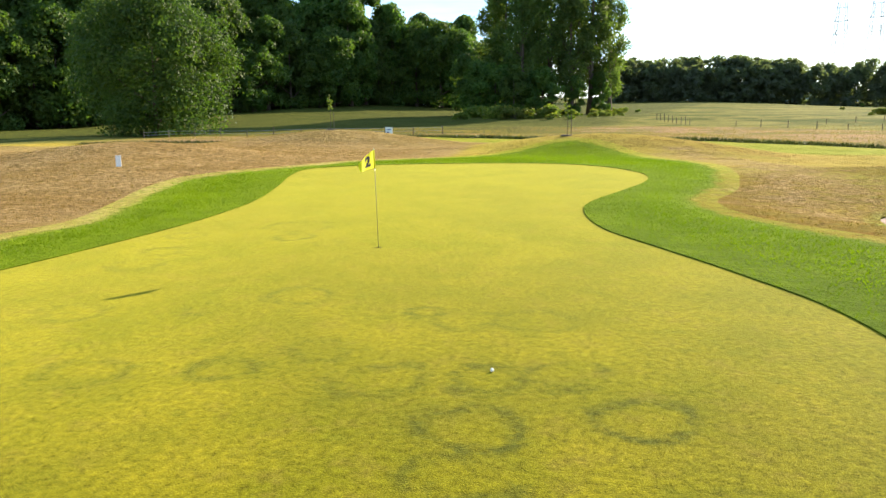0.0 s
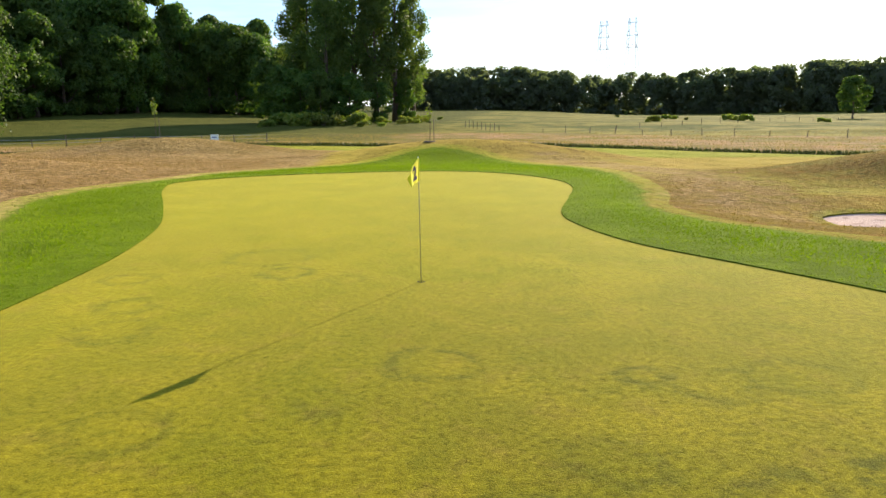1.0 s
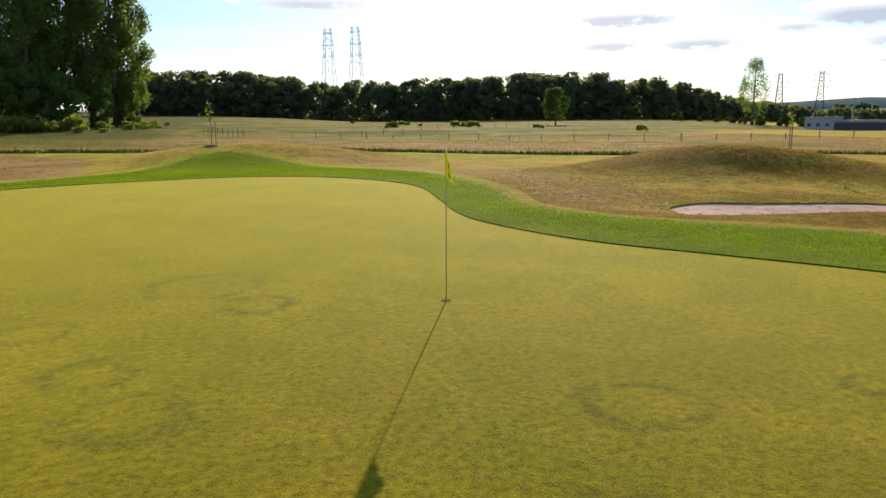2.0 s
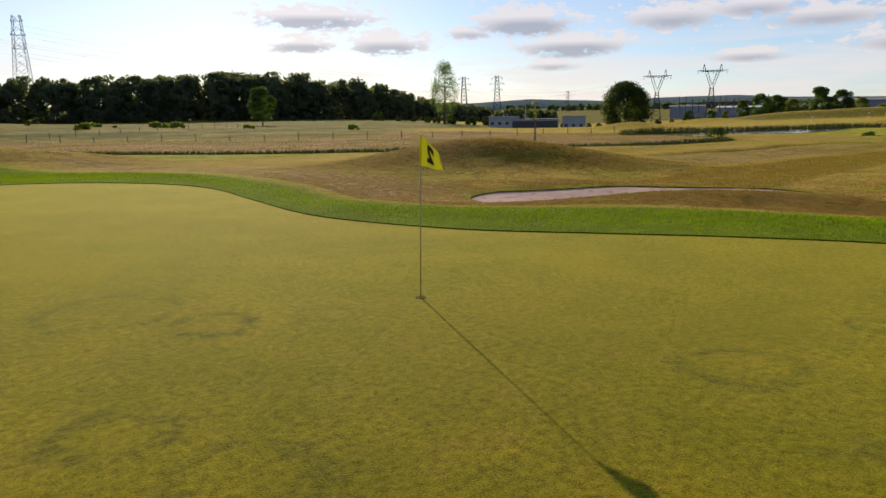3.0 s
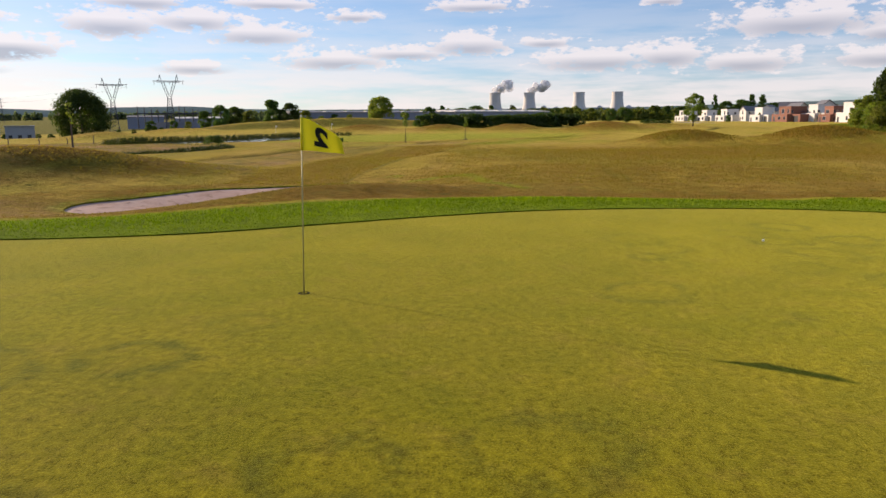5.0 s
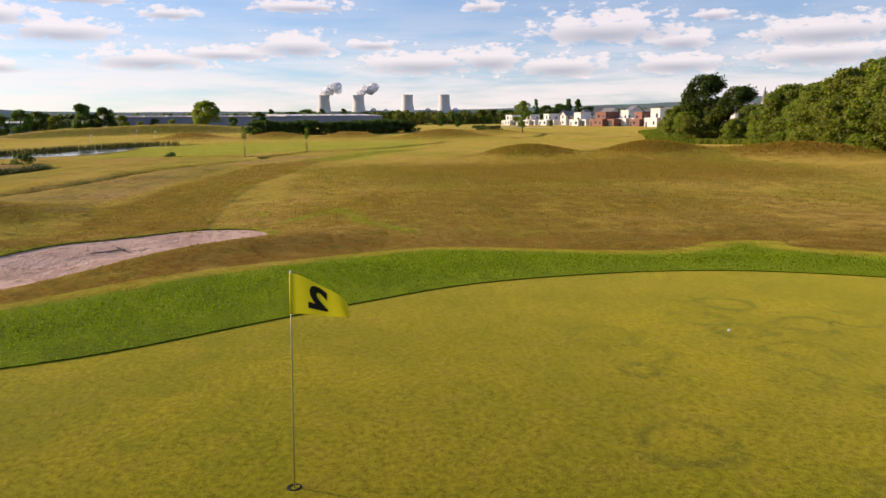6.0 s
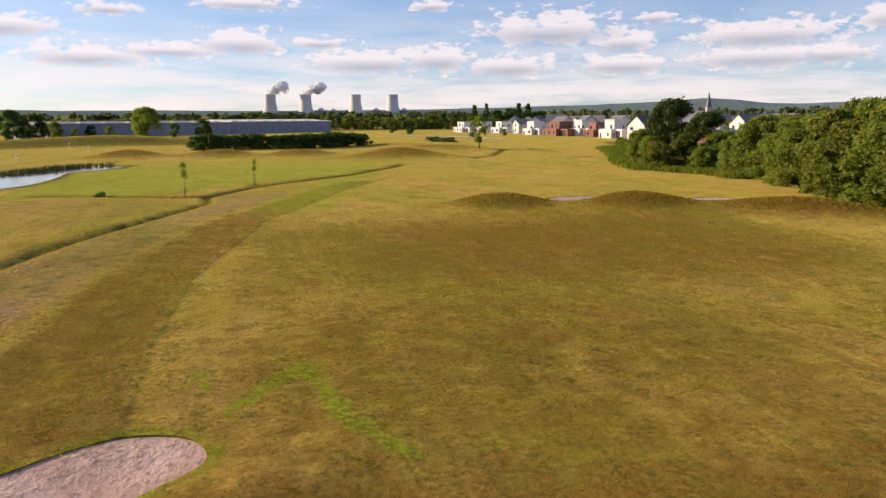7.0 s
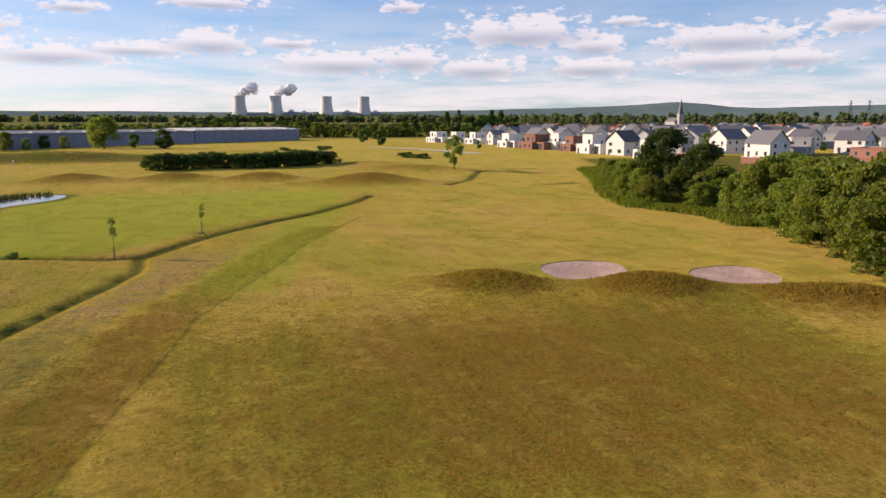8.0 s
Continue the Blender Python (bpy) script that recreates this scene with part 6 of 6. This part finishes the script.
for x, y in ((492, -396), (470, -380), (607, -410), (585, -395), (640, -430), (701, -523), (675, -588), (605, -580), (580, -560), (451, -460), (430, -445), (520, -470), (545, -500), (470, -500), (410, -400), (437, -420), (500, -330), (470, -318)):
    house(x, y, 15, 10, 5.4, "gable_x", M_WHITE, M_ROOF, 8, G, BACK)
for x, y in ((536, -218), (560, -240), (582, -267), (600, -288), (572, -294), (604, -344), (585, -318)):
    house(x, y, 24, 10, 6.6, "flat", M_GREYWALL, M_GREYWALL, -40, "row of grey flat-roofed terraced houses", "terraces")
for x, y in ((492, -243), (525, -198), (508, -222), (476, -260)):
    house(x, y, 10, 9, 5.2, "gable_y", M_WHITE, M_ROOF, 20, G, BACK)

protos = [house(0, 0, 12, 9, 5.6, "gable_x", M_WHITE, M_ROOF, 0, G, BACK), house(0, 0, 10, 10, 5.4, "gable_y", M_WHITE, M_ROOF, 0, G, BACK),
          house(0, 0, 11, 9, 6.0, "flat", M_GREYWALL, M_GREYWALL, 0, "grey rendered flat-roofed house of the new estate", BACK)]
taken = [o.matrix_world.translation.copy() for o in scene.objects if o.name.startswith("house")]
spots = []
for i in range(900):
    a, r = rnd.uniform(-47, -18.5), rnd.uniform(330, 760)
    q = Vector((*polar(a, r), 0))
    if len(spots) < 78 and q.y < -120 - .08 * q.x and all((q.xy - o.xy).length > 15.5 for o in taken):
        taken.append(q)
        spots.append((q.x, q.y, 1, rnd.uniform(.9, 1.12)))
scatter(protos, spots)


def small_house(roof, label):
    t = thing("town_house", Matrix.Identity(4), label, "house", "houses of the old town")
    part("wall", Geo().box(-6, -4.5, -2, 6, 4.5, 5), M_WHITE, t)
    part("roof", Geo().add([(-6.4, -5, 4.8), (6.4, -5, 4.8), (6.4, 5, 4.8), (-6.4, 5, 4.8), (-6.4, 0, 8.2), (6.4, 0, 8.2)], [(0, 1, 5, 4), (2, 3, 4, 5), (0, 4, 3), (1, 2, 5), (3, 2, 1, 0)]), roof, t)
    for i in range(3):
        window(t, -4 + i * 4, 4.5, 1.2, 1.1, 1.4, "y", 1)
    return t


protos = [small_house(M_TILE, "distant pale house with red tiled roof"), small_house(M_TILE, "small distant house under a rusty red tiled roof"), small_house(M_ROOF, "distant pale house with grey roof")]
spots = []
for i in range(330):
    a, r = rnd.uniform(-50, -18), 640 + 560 * rnd.random() ** .8
    sc = rnd.uniform(.75, 1.1)
    spots.append((*polar(a, r), sc, sc * rnd.uniform(.9, 1.1)))
scatter(protos, spots)


def church():
    x, y = polar(-32.6, 980)
    t = thing("church", pose(x, y, on(x, y)), "distant church with a slim pointed spire", "church")
    part("nave", Geo().box(-8, -6, -2, 14, 6, 11), M_GREYWALL, t)
    part("tower", Geo().box(-13, -3, -2, -8.01, 3, 20), M_GREYWALL, t)
    part("spire", Geo().add([(-12.9, -2.9, 20), (-8.1, -2.9, 20), (-8.1, 2.9, 20), (-12.9, 2.9, 20), (-10.5, 0, 39)], [(0, 1, 4), (1, 2, 4), (2, 3, 4), (3, 0, 4), (3, 2, 1, 0)]), M_ROOF, t)
    part("roof", Geo().add([(-8, -6.4, 11), (14, -6.4, 11), (14, 6.4, 11), (-8, 6.4, 11), (-8, 0, 16), (14, 0, 16)], [(0, 1, 5, 4), (2, 3, 4, 5), (0, 4, 3), (1, 2, 5), (3, 2, 1, 0)]), M_ROOF, t)


church()


def warehouse(x0, y0, x1, y1, deep, h, label, roof, bays):
    ln = math.hypot(x1 - x0, y1 - y0)
    turn = math.degrees(math.atan2(y1 - y0, x1 - x0))
    t = thing("warehouse", pose(x0, y0, 0, 0, 0, turn), label, "warehouse", "warehouses")
    part("wall", Geo().box(0, 0, -3, ln, deep, h), M_CLAD, t)
    part("roof", Geo().add([(-.5, -.5, h + .003), (ln + .5, -.5, h + .003), (ln + .5, deep + .5, h + .003), (-.5, deep + .5, h + .003), (-.5, -.5, h + .35), (ln + .5, -.5, h + .35), (ln + .5, deep / 2, h + 1.6), (-.5, deep / 2, h + 1.6), (ln + .5, deep + .5, h + .35), (-.5, deep + .5, h + .35)],
                           [(0, 1, 5, 4), (4, 5, 6, 7), (7, 6, 8, 9), (3, 9, 8, 2), (0, 4, 7, 9, 3), (1, 2, 8, 6, 5), (3, 2, 1, 0)]), roof, t)
    for i in range(bays):
        part("cladding_rib", Geo().box((i + .5) * ln / bays - .12, -.18, -2, (i + .5) * ln / bays + .12, -.003, h - .1), M_CLAD, t)
    for i in range(bays // 2):
        part("rooflight", Geo().box((i + .5) * ln / bays * 2 - 1.6, 5, h + .5, (i + .5) * ln / bays * 2 + 1.6, 9, h + 1.1), M_WHITEROOF, t)


warehouse(418, 113, 486, 25, 50, 7.0, "long low warehouse clad in blue-grey sheet", M_ROOF, 16)
warehouse(486.3, 24.6, 537, -42, 45, 7.6, "blue-grey warehouse hall with a pale sunlit roof", M_WHITEROOF, 14)
warehouse(*polar(24.2, 700), *polar(20.4, 700), 30, 5.5, "low grey industrial shed behind the pylons", M_WHITEROOF, 10)
warehouse(*polar(27.5, 640), *polar(25.0, 640), 30, 6.5, "grey industrial shed beside a substation", M_ROOF, 8)


def school():
    # White walls given grey render, so that their shade is in the colour.
    for a0, a1, h, wall, dark, label in ((41.2, 38.8, 5.4, M_GREYWALL, False, "long low institutional building with flat roof, shade put into its grey walls"), (39.4, 35.7, 4.6, M_GREYWALL, True, "low building with a dark front"),
                                         (35.4, 33.6, 6.8, M_GREYWALL, False, "two-storey block at the building's end, shade put into its grey walls")):
        x0, y0 = polar(a0, 396)
        x1, y1 = polar(a1, 396)
        ln = math.hypot(x1 - x0, y1 - y0)
        t = thing("low_building", pose(x0, y0, on(x0, y0), 0, 0, math.degrees(math.atan2(y1 - y0, x1 - x0))), label, "building", "low buildings by the course")
        part("wall", Geo().box(0, 0, -2, ln, 12, h), wall, t)
        part("flat_roof", Geo().box(-.4, -.4, h + .003, ln + .4, 12.4, h + .4), M_GREYWALL, t)
        if dark:
            part("glazed_front", Geo().box(.5, -.25, .2, ln - .5, -.003, h - .8), M_DARK, t)
        else:
            for i in range(int(ln / 4)):
                window(t, 2 + i * 4, 0, 1.2, 1.6, 1.5, "y", -1)


school()


def path_strip(points, w, label):
    """A thin made-up path lying on the ground."""
    p = np.array(points, float)
    v, f = [], []
    for i, q in enumerate(p):
        d = p[min(i + 1, len(p) - 1)] - p[max(i - 1, 0)]
        n = np.array([-d[1], d[0]]) / np.hypot(*d) * w / 2
        for s in (-1, 1):
            a = q + n * s
            v.append((a[0], a[1], on(a[0], a[1]) + .12))
    for i in range(len(p) - 1):
        f.append((2 * i, 2 * i + 1, 2 * i + 3, 2 * i + 2))
    tagged(part("path", Geo().add(v, f), M_PATH), label, "path", "", "structure")


path_strip([(390, -66), (372, -74), (352, -82), (334, -88), (318, -93), (300, -97)], 5, "pale gravel path crossing the far fairway")
